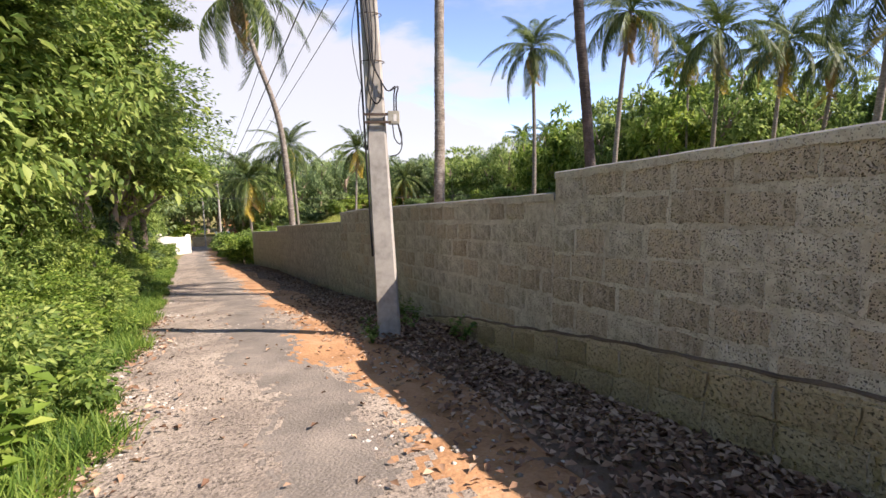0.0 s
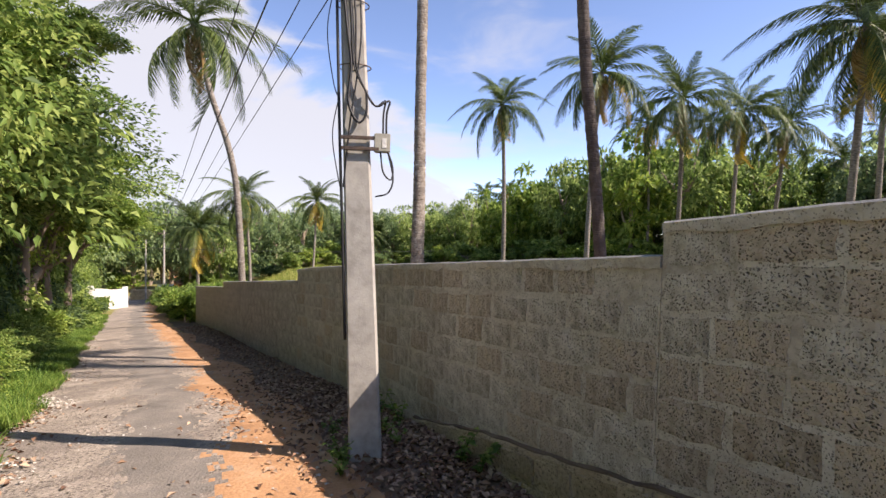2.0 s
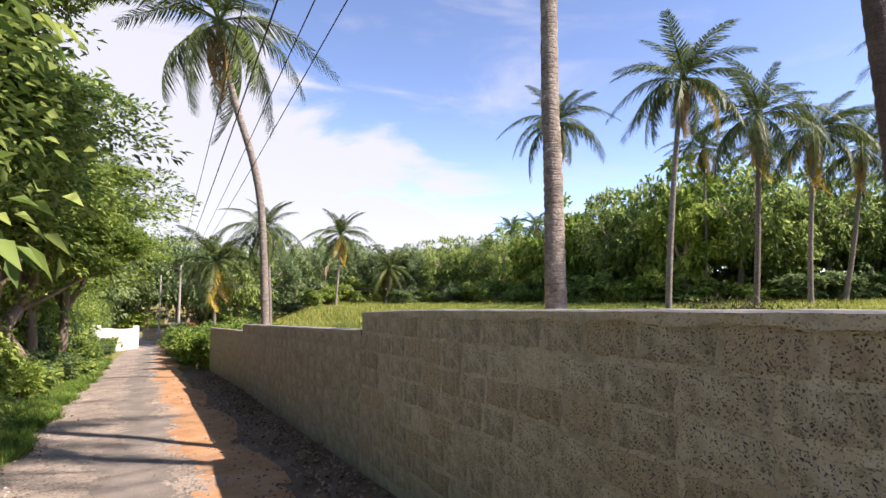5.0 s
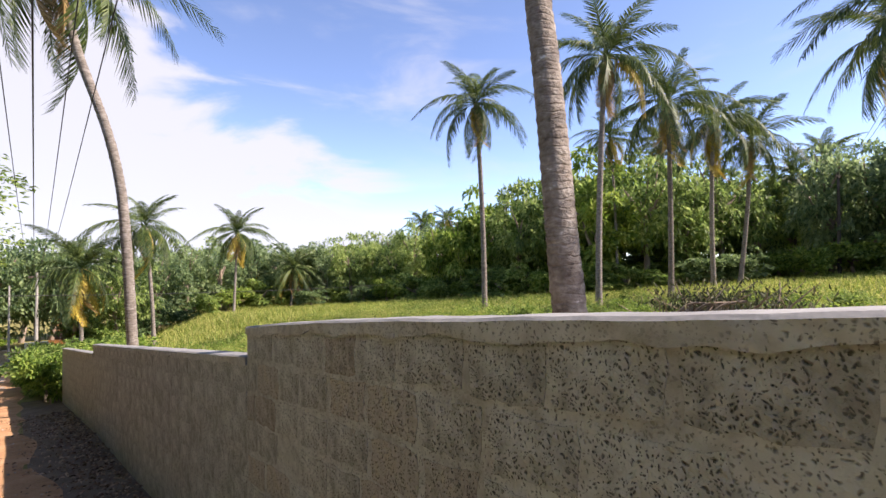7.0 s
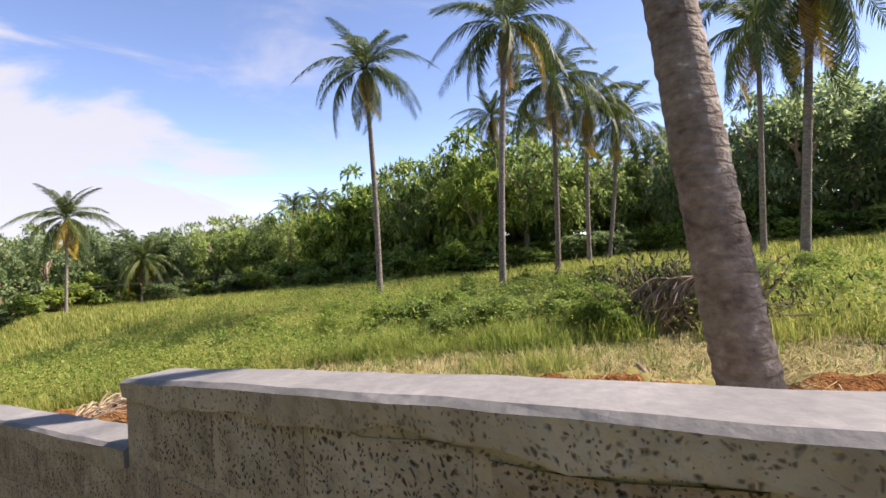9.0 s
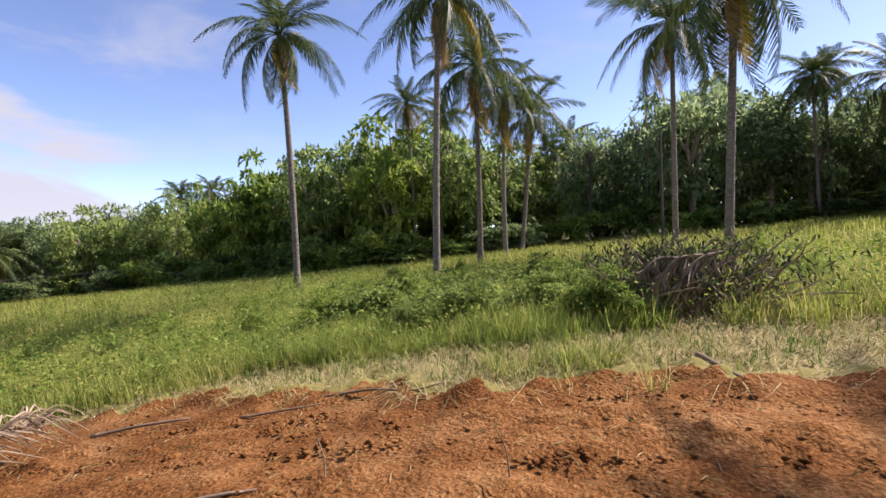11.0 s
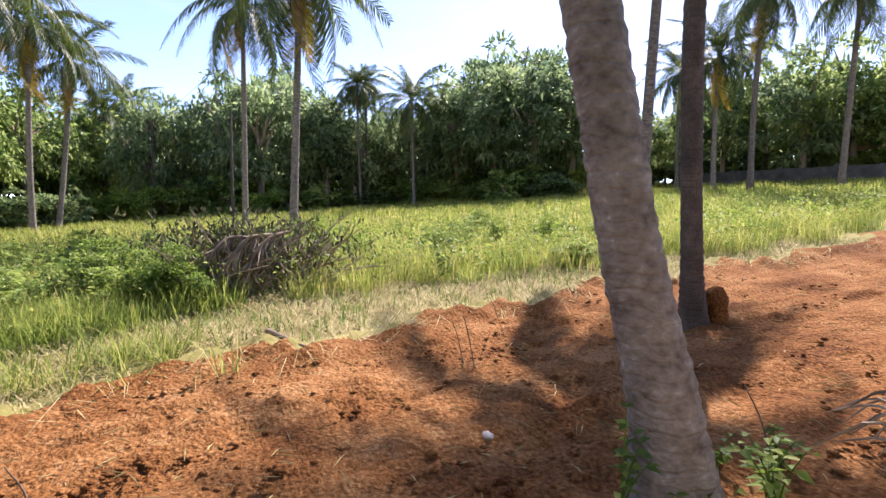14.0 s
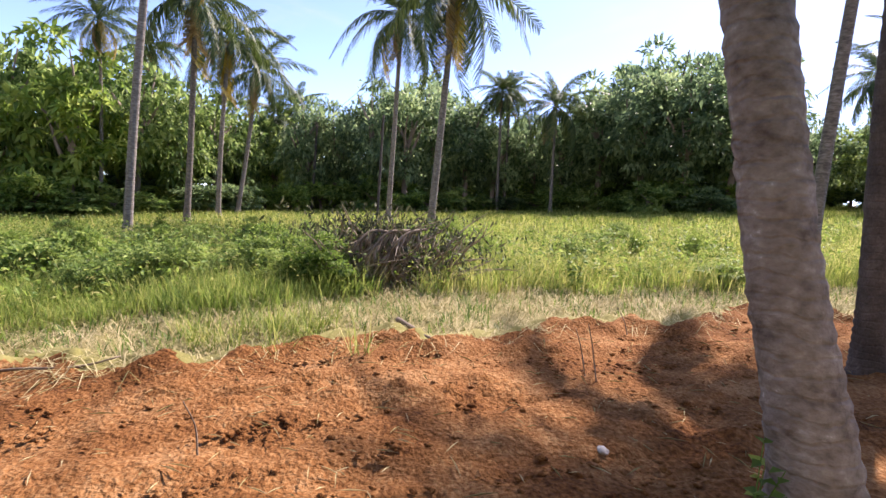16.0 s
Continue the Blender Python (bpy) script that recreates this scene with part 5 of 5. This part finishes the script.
def make_scatter():
    r = np.random.default_rng(17)
    # clods in the dug soil, in loose rows along the field's edge
    n = 34000
    y = np.clip(r.normal(0, 4.5, n), -20, 9)
    x = wall_x(y) + 0.35 + (soil_edge(y) + 0.2 - wall_x(y) - 0.35) * r.uniform(0, 1, n)
    keep = rough(x * 1.6, y * 0.5, 1.7) + 0.5 * rough(x, y * 0.7, 4.0) + r.uniform(-0.25, 0.25, n) > 0.2
    x, y = x[keep], y[keep]
    scatter_stones("soil_clods", x, y, 0.006 + 0.036 * r.uniform(0, 1, len(x)) ** 6, M_SOIL, "crumbled red clods over dug soil", 1, lift=0.25, flat=0.6)
    # gravel in the lane
    n = 26000
    y = np.where(r.uniform(0, 1, n) < 0.85, r.uniform(-14.5, 0, n), r.uniform(0, 14, n))
    l, rr = road_sides(y)
    u = r.beta(1.0, 2.2, n)
    x = l + 0.1 + (rr - l) * u
    o = scatter_stones("road_gravel", x, y, 0.006 + 0.026 * r.uniform(0, 1, n) ** 2.2, M_STONE, "loose pale gravel pressed into the lane", 2, lift=0.75, flat=0.6)
    # dead leaves under the wall
    n = 15000
    y = np.where(r.uniform(0, 1, n) < 0.8, r.uniform(-15, -2, n), r.uniform(-2, 16, n))
    w = wall_x(y)
    x = w - 0.04 - np.abs(r.normal(0, 0.62, n))
    stray = r.uniform(0, 1, n) < 0.02
    x = np.where(stray, r.uniform(-4.4, -1, n), x)
    # and along the overgrown side
    edge = r.uniform(0, 1, n) < 0.12
    x = np.where(edge, road_sides(y)[0] + r.normal(0.1, 0.22, n), x)
    ok = x > -4.9
    x, y = x[ok], y[ok]
    n = len(x)
    at = np.stack([x, y, ground_z(x, y) + 0.015 + 0.03 * r.uniform(0, 1, n) + 0.03 * (x < wall_x(y) - 0.9)], 1)
    th = r.uniform(0, 6.28, n)
    al = np.stack([np.cos(th), np.sin(th), r.normal(0, 0.25, n)], 1)
    up = np.stack([r.normal(0, 0.35, n), r.normal(0, 0.35, n), np.ones(n)], 1)
    s = r.uniform(0.04, 0.095, n)
    me = leaves_mesh("fallen_leaves", at, al, up, s, s * 0.55, fold=0.35)
    me.materials.append(M_DRYLEAF)
    tagged(new("fallen_leaves", me), "dry brown fallen leaves heaped along the wall", "fallen leaves", kind="stuff")
    # chaff and straw over the soil
    n = 1500
    y = r.uniform(-10, 8, n)
    x = 0.4 + (soil_edge(y) - 0.4) * r.uniform(0, 1, n)
    th = r.uniform(0, 6.28, n)
    me = leaves_mesh("straw", np.stack([x, y, ground_z(x, y) + 0.03], 1), np.stack([np.cos(th), np.sin(th), r.normal(0, 0.1, n)], 1), np.tile([0.0, 0, 1.0], (n, 1)), r.uniform(0.06, 0.22, n), 0.008, 0.1)
    me.materials.append(M_HAY)
    tagged(new("straw", me), "bits of straw strewn over the soil", "straw", kind="stuff")


make_scatter()


def stick(points, r0, label, name="stick", group=""):
    c = smooth_curve([(x, y, g(x, y) + z) for x, y, z in points], 14)
    ob = part(name, tube(c, [r0 * (1 - 0.5 * i / 13) for i in range(14)], 7, wobble=0.25), M_TWIG, smooth=True)
    return tagged(ob, label, "stick", group)


stick([(5.95, 0.15, 0.14), (5.7, -0.02, 0.1), (5.5, -0.12, 0.08), (5.25, -0.35, 0.05)], 0.032, "bare crooked branch lying at the soil edge")
stick([(3.05, 6.1, 0.05), (3.3, 5.7, 0.07), (3.6, 5.2, 0.06)], 0.022, "pale split stick on red soil")
stick([(4.35, 3.9, 0.05), (4.5, 3.4, 0.09), (4.6, 2.9, 0.06), (4.75, 2.6, 0.1)], 0.016, "pale forked stick on red soil")
stick([(2.0, 3.2, 0.03), (2.2, 2.9, 0.05), (2.35, 2.75, 0.03)], 0.016, "short pale twig on the soil")
stick([(3.7, 4.5, 0.03), (4.0, 4.0, 0.04), (4.2, 3.8, 0.03)], 0.014, "short pale twig on the soil")
for k, (x, y, h) in enumerate([(4.35, -1.65, 0.5), (4.5, -1.6, 0.42), (5.8, -4.3, 0.5), (3.0, 1.2, 0.3), (2.6, 2.4, 0.28), (2.2, -2.6, 0.4), (5.9, -2.6, 0.35)]):
    stick([(x, y, -0.03), (x + 0.05, y + 0.04, h * 0.5), (x + 0.02 * k, y + 0.12, h)], 0.007, "thin dry stem standing in the soil", "dry_stem", "dry stems")


def make_lump(name, x, y, sx, sy, sz, mat, label, seed, cat):
    r = random.Random(seed)
    bm = bmesh.new()
    bmesh.ops.create_icosphere(bm, subdivisions=3, radius=1)
    for v in bm.verts:
        k = 1 + 0.28 * noise.noise(v.co * 1.9 + Vector((seed, 0, 0))) + 0.14 * noise.noise(v.co * 5 + Vector((0, seed, 0)))
        v.co = Vector((v.co.x * sx * k, v.co.y * sy * k, v.co.z * sz * k))
    ob = part(name, bm, mat, smooth=True)
    ob.location = (x, y, g(x, y) + sz * 0.35)
    return tagged(ob, label, cat)


make_lump("termite_mound", 4.72, -4.83, 0.15, 0.15, 0.3, M_SOIL, "red termite mound against a palm's foot", 3, "termite mound")
make_lump("stone", 3.02, -1.2, 0.05, 0.034, 0.02, M_STONE, "pale stone lying on red soil", 5, "stone")
make_lump("stone", 3.2, 2.9, 0.06, 0.07, 0.05, M_SOIL, "red lump of laterite on the soil", 6, "stone")
make_lump("stone", 2.7, 4.2, 0.07, 0.06, 0.05, M_SOIL, "red lump of laterite on the soil", 7, "stone")
make_lump("stone", 2.2, -1.0, 0.05, 0.06, 0.035, M_SOIL, "red lump of laterite on the soil", 8, "stone")


def make_brush_pile():
    """The heap of cut branches in the grass."""
    r = random.Random(77)
    pile = tagged(new("brush_pile"), "heap of cut grey branches and wilted leaves", "brush pile")
    pile.location = (9.2, 0.35, g(9.2, 0.35))
    for k in range(110):
        th, ln = r.uniform(0, 6.28), r.uniform(0.7, 1.8)
        e = r.uniform(0.1, 1.1)
        p = Vector((r.uniform(-0.6, 0.6), r.uniform(-1.0, 1.0), r.uniform(0, 0.4)))
        q = p + Vector((math.cos(th) * math.cos(e), math.sin(th) * math.cos(e), math.sin(e))) * ln
        q.z = min(q.z, 1.4)
        part("branch", limb(p, q, r.uniform(0.014, 0.038), 0.006, k, 5), M_TWIG, pile)
    rr = np.random.default_rng(5)
    n = 3000
    at = rr.normal(size=(n, 3)) * [0.45, 0.8, 0.3] + [0.25, 0.15, 0.68]
    at[:, 2] = np.clip(at[:, 2], 0.05, 1.45)
    me = leaves_mesh("wilted_leaves", at, rr.normal(size=(n, 3)) * 0.5 + [0, 0, -1.0], rr.normal(size=(n, 3)), rr.uniform(0.08, 0.2, n), 0.045)
    mesh_object("wilted_leaves", me, M_WILT, pile, "dark drooping wilted leaves")
    n = 260
    at = np.tile([-0.6, 0.35, 0.1], (n, 1)) + rr.normal(size=(n, 3)) * [0.08, 0.18, 0.06]
    me = leaves_mesh("dry_leaf", at, rr.normal(size=(n, 3)) * [0.5, 0.7, 0.2] + [0.1, 0.2, 0.8], rr.normal(size=(n, 3)), rr.uniform(0.4, 0.75, n), 0.03)
    mesh_object("dry_leaf", me, M_TWIG, pile, "grey dry palm leaflets")
    # grey palm fronds bent over the heap
    for k in range(3):
        y0 = 0.6 - 0.3 * k
        c = smooth_curve([(-0.35, y0 - 0.55, 0.95 + 0.05 * k), (-0.6, y0 - 0.2, 0.95), (-0.82, y0 + 0.05, 0.6), (-0.9, y0 + 0.1, 0.08)], 22)
        part("dead_frond", tube(c, [0.03 * (1 - 0.5 * i / 21) for i in range(22)], 6), M_TWIG, pile)
        at = np.repeat(c[3:], 5, axis=0)
        m = len(at)
        me = leaves_mesh("leaflet_fringe", at, rr.normal(size=(m, 3)) * [0.25, 0.35, 0.15] + [-0.1, 0.35, -0.8], rr.normal(size=(m, 3)), rr.uniform(0.25, 0.5, m), 0.025)
        mesh_object("leaflet_fringe", me, M_TWIG, pile)


make_brush_pile()


def weed(x, y, tall, leaf, seed, mat, label, leaves=60, spread=0.25, group="weeds"):
    """A leafy weed: a few stems with broad leaves."""
    r = np.random.default_rng(seed)
    w = tagged(new("weed"), label, "weed", group)
    w.location = (x, y, g(x, y))
    at, al = [], []
    for k in range(5):
        th = r.uniform(0, 6.28)
        tip = np.array([math.cos(th) * spread * r.uniform(0.3, 1), math.sin(th) * spread * r.uniform(0.3, 1), tall * r.uniform(0.6, 1)])
        c = smooth_curve([(0, 0, -0.03), tip * [0.3, 0.3, 0.5], tip], 8)
        part("stem", tube(c, [0.006 * (1 - 0.7 * i / 7) for i in range(8)], 5), M_VERGE, w)
        for j in range(leaves // 5):
            p = c[r.integers(2, 8)]
            a = r.uniform(0, 6.28)
            at.append(p)
            al.append((math.cos(a), math.sin(a), r.uniform(-0.35, 0.35)))
    n = len(at)
    me = leaves_mesh("leaves", np.array(at), np.array(al), np.tile([0.0, 0, 1], (n, 1)) + r.normal(size=(n, 3)) * 0.25, leaf * r.uniform(0.6, 1.2, n), leaf * 0.65 * r.uniform(0.7, 1.1, n))
    mesh_object("leaves", me, mat, w)
    return w


def make_weeds():
    r = random.Random(31)
    for k, (x, y, t, lf) in enumerate([(2.0, -1.42, 0.5, 0.07), (1.75, -2.05, 0.4, 0.08), (1.9, -2.2, 0.3, 0.07), (1.7, -1.75, 0.2, 0.07), (1.55, -1.9, 0.2, 0.06), (2.2, -2.15, 0.25, 0.06), (1.85, -1.7, 0.16, 0.06),
                                      (1.45, -2.2, 0.22, 0.07), (1.5, -1.5, 0.12, 0.06), (2.1, -2.5, 0.2, 0.06), (1.35, -2.7, 0.25, 0.07)]):
        weed(x, y, t, lf, 100 + k, M_LEAF_LIGHT, "small green weed at the foot of a palm", 40, 0.18, "weeds by the palm")
    for k in range(8):
        weed(1.9 + r.uniform(-0.5, 0.5), -4.9 + r.uniform(-0.9, 0.9), 0.3, 0.08, 200 + k, M_LEAF_LIGHT, "low green weed on the soil bank", 50, 0.3, "weeds on the bank")
    for k in range(7):
        weed(-0.95 + r.uniform(-0.35, 0.5), -6.75 + r.uniform(-0.6, 0.5), 0.22, 0.06, 300 + k, M_LEAF, "small weed at the foot of the pole", 40, 0.2, "weeds by the pole")
    for k, y in enumerate((-7.9, -7.6, -6.2, -5.6)):
        weed(-0.2, y, 0.35, 0.08, 320 + k, M_LEAF, "small weed at the foot of the wall", 45, 0.25, "weeds by the wall")
    for k in range(26):
        y = -12.2 + 0.34 * k
        x = float(road_sides(np.array([y]))[0][0]) - 0.45 + r.uniform(-0.25, 0.2)
        weed(x, y, r.uniform(0.45, 0.9), r.uniform(0.1, 0.17), 340 + k, M_LEAF_LIGHT if k % 2 else M_LEAF, "broad-leaved weed on the overgrown lane edge", 55, 0.35, "lane weeds")
    weed(8.8, -2.9, 0.95, 0.13, 400, M_LEAF, "dark broad-leaved seedling standing in the grass", 70, 0.35, "field weeds")
    for k in range(16):
        x, y = 9.5 + r.uniform(-1.5, 4), r.uniform(1.0, 7)
        weed(x, y, r.uniform(0.7, 1.15), 0.12, 420 + k, M_LEAF, "leafy green weed among tall grass", 60, 0.5, "field weeds")
    for k in range(15):
        bush(7.9 + 1.7 * r.random() + 0.12 * (k % 5), 1.6 + 0.42 * k + r.uniform(-0.3, 0.3), r.uniform(1.3, 2.1), r.uniform(0.8, 1.2), 600 + k, NEAR_CROWNS, "low thick green bush in tall grass", group="field bushes")
    for k in range(70):
        x, y = r.uniform(6.5, 21), r.uniform(-9, 14)
        if x > float(hay_edge(y)) + 0.4 and math.hypot(x - 9.2, y - 0.35) > 1.5:
            bush(x, y, r.uniform(0.6, 1.5), r.uniform(0.55, 1.05), 700 + k, NEAR_CROWNS[1:] if k % 3 else NEAR_CROWNS, "leafy green weed bush standing in tall grass", group="weed bushes")
    bush(8.9, 5.9, 1.3, 1.3, 610, BUSHES[:1], "low green bush in tall grass", group="field bushes")
    r2 = np.random.default_rng(8)
    n = 34
    x, y = r2.normal(5.7, 0.3, n), r2.normal(1.5, 0.4, n)
    o = blades("grass_tuft", x, y, ground_z(x, y), 0.5, 0.01, 0.9, M_GRASS, 18, 0.12, 21)
    tagged(o, "pale arching grass tuft left standing", "grass", kind="stuff")


make_weeds()


def fallen_frond(x, y, az, length, seed, label):
    """A dead palm frond lying on the ground, its bleached leaflets curling."""
    r = random.Random(seed)
    f = tagged(new("fallen_frond"), label, "palm frond", "fallen fronds")
    f.matrix_world = pose(x, y, g(x, y) + 0.06, 0, 0, az)
    spine = [Vector((u * length, 0.12 * math.sin(u * 2), 0.16 * math.sin(u * 2.6))) for u in np.linspace(0, 1, 16)]
    part("rachis", tube(spine, [0.035 * (1 - 0.75 * i / 15) for i in range(16)], 7), M_TWIG, f)
    for side in (-1, 1):
        for k in range(34):
            u = 0.12 + 0.86 * k / 33
            p = spine[0].lerp(spine[-1], u)
            p.z = 0.16 * math.sin(u * 2.6)
            ln = r.uniform(0.5, 0.9) * (1.1 - 0.4 * u)
            a = r.uniform(-0.15, 0.9)
            q = p + Vector((math.cos(a) * ln, side * math.sin(a) * ln, r.uniform(-0.12, 0.05) - p.z * 0.6))
            m = p.lerp(q, 0.5) + Vector((0, 0, r.uniform(0.1, 0.26)))
            c = smooth_curve([p, m, q], 7)
            part("leaflet", tube(c, [0.006, 0.010, 0.011, 0.010, 0.008, 0.006, 0.002], 4), M_DEAD, f)
    return f


fallen_frond(1.28, -2.35, -80, 1.3, 1, "bleached dead palm frond lying by the wall")
fallen_frond(1.05, -2.2, -58, 1.5, 2, "bleached dead palm frond lying by the wall")
fallen_frond(1.95, -3.75, -150, 1.2, 3, "bleached dead palm frond lying by the wall")
fallen_frond(1.0, 5.5, 20, 1.8, 4, "bleached dead palm frond lying inside the wall")


def make_old_trees():
    """Two large old trees on the lane's overgrown side, with bare pale limbs."""
    for x, y, h, lean, seed in ((-7.3, -4.0, 8.0, 0.2, 1), (-7.0, 12.5, 8.5, 0.5, 2), (-7.0, 4.5, 9.0, 0.4, 3)):
        t = tagged(new("tree"), "large old roadside tree with thick pale twisted limbs", "tree", "roadside trees")
        t.location = (x, y, g(x, y))
        bms = [limb((0, 0, -0.2), (0.2, 0.1, 2.6), 0.26, 0.17, seed, 11)]
        r = random.Random(seed)
        tips = []
        for k in range(7):
            th = k * 0.9 + r.uniform(-0.3, 0.3)
            q = Vector((lean + math.cos(th) * r.uniform(0.8, 1.7), math.sin(th) * r.uniform(1.2, 2.2), r.uniform(3.4, h * 0.82)))
            bms.append(limb((0.2, 0.1, r.uniform(1.8, 2.6)), q, 0.085, 0.03, seed * 10 + k, 8))
            tips.append(q)
            for j in range(2):
                e = q + Vector((r.uniform(-1, 1.2), r.uniform(-1, 1), r.uniform(0.2, 1.2)))
                bms.append(limb(q.lerp(Vector((0.2, 0.1, 2.6)), 0.3), e, 0.03, 0.01, seed * 31 + k * 3 + j, 5))
                tips.append(e)
        for k in range(5):
            th = k * 1.25
            bms.append(limb((0.1 * math.cos(th), 0.1 * math.sin(th), 0.9), (0.75 * math.cos(th), 0.75 * math.sin(th), -0.25), 0.1, 0.05, seed * 7 + k, 7))
        part("trunk", join(bms), M_BARK_TREE, t, "thick pale trunk and limbs", smooth=True)
        for k, q in enumerate(tips):
            c = mesh_object("crown", NEAR_CROWNS[k % 3], None, t)
            s = r.uniform(1.0, 1.5)
            c.matrix_basis = Matrix.Translation(q + Vector((0, 0, 0.3))) @ Matrix.Rotation(r.uniform(0, 6), 4, "Z") @ Matrix.Diagonal((s, s, s * 0.75, 1))


make_old_trees()

# ---- the blocks of the wall ----
lay_blocks(RUN_B, [M_PLASTER, M_PLASTER, M_BLOCK], 2, skip=0.06)
lay_blocks(RUN_A, [M_BLOCK, M_BLOCK, M_PLASTER], 1)
lay_blocks(RUN_C, [M_PLASTER], 3, skip=0.15)
lay_blocks(RUN_D, [M_PLASTER], 4, skip=0.2)


def footing_stones():
    """Two rough courses of stone in the proud footing."""
    r = random.Random(12)
    foot = bpy.data.objects["wall_footing"]
    kinds = [block_mesh("stone", -0.17, 0.38, 0.2, M_PLINTH, 90 + k) for k in range(4)]
    for row in range(3):
        y = -15.5 + 0.2 * (row % 2)
        while y < -7.6:
            w = r.uniform(0.3, 0.45)
            t = float(np.interp(y, [-17, -10.4, -8.6, -7.7, -6.2], [1.8, 0.78, 0.42, 0.27, -0.1]))
            z = t - 0.24 - 0.23 * row
            if z > float(road_z(y)) - 0.2:
                ob = mesh_object("stone", r.choice(kinds), None, foot)
                ob.matrix_basis = Matrix.Translation((-0.055 - r.uniform(0, 0.012), y, z)) @ Matrix.Diagonal((1, w / 0.38, r.uniform(0.9, 1.02), 1))
            y += w + r.uniform(0.03, 0.06)


footing_stones()
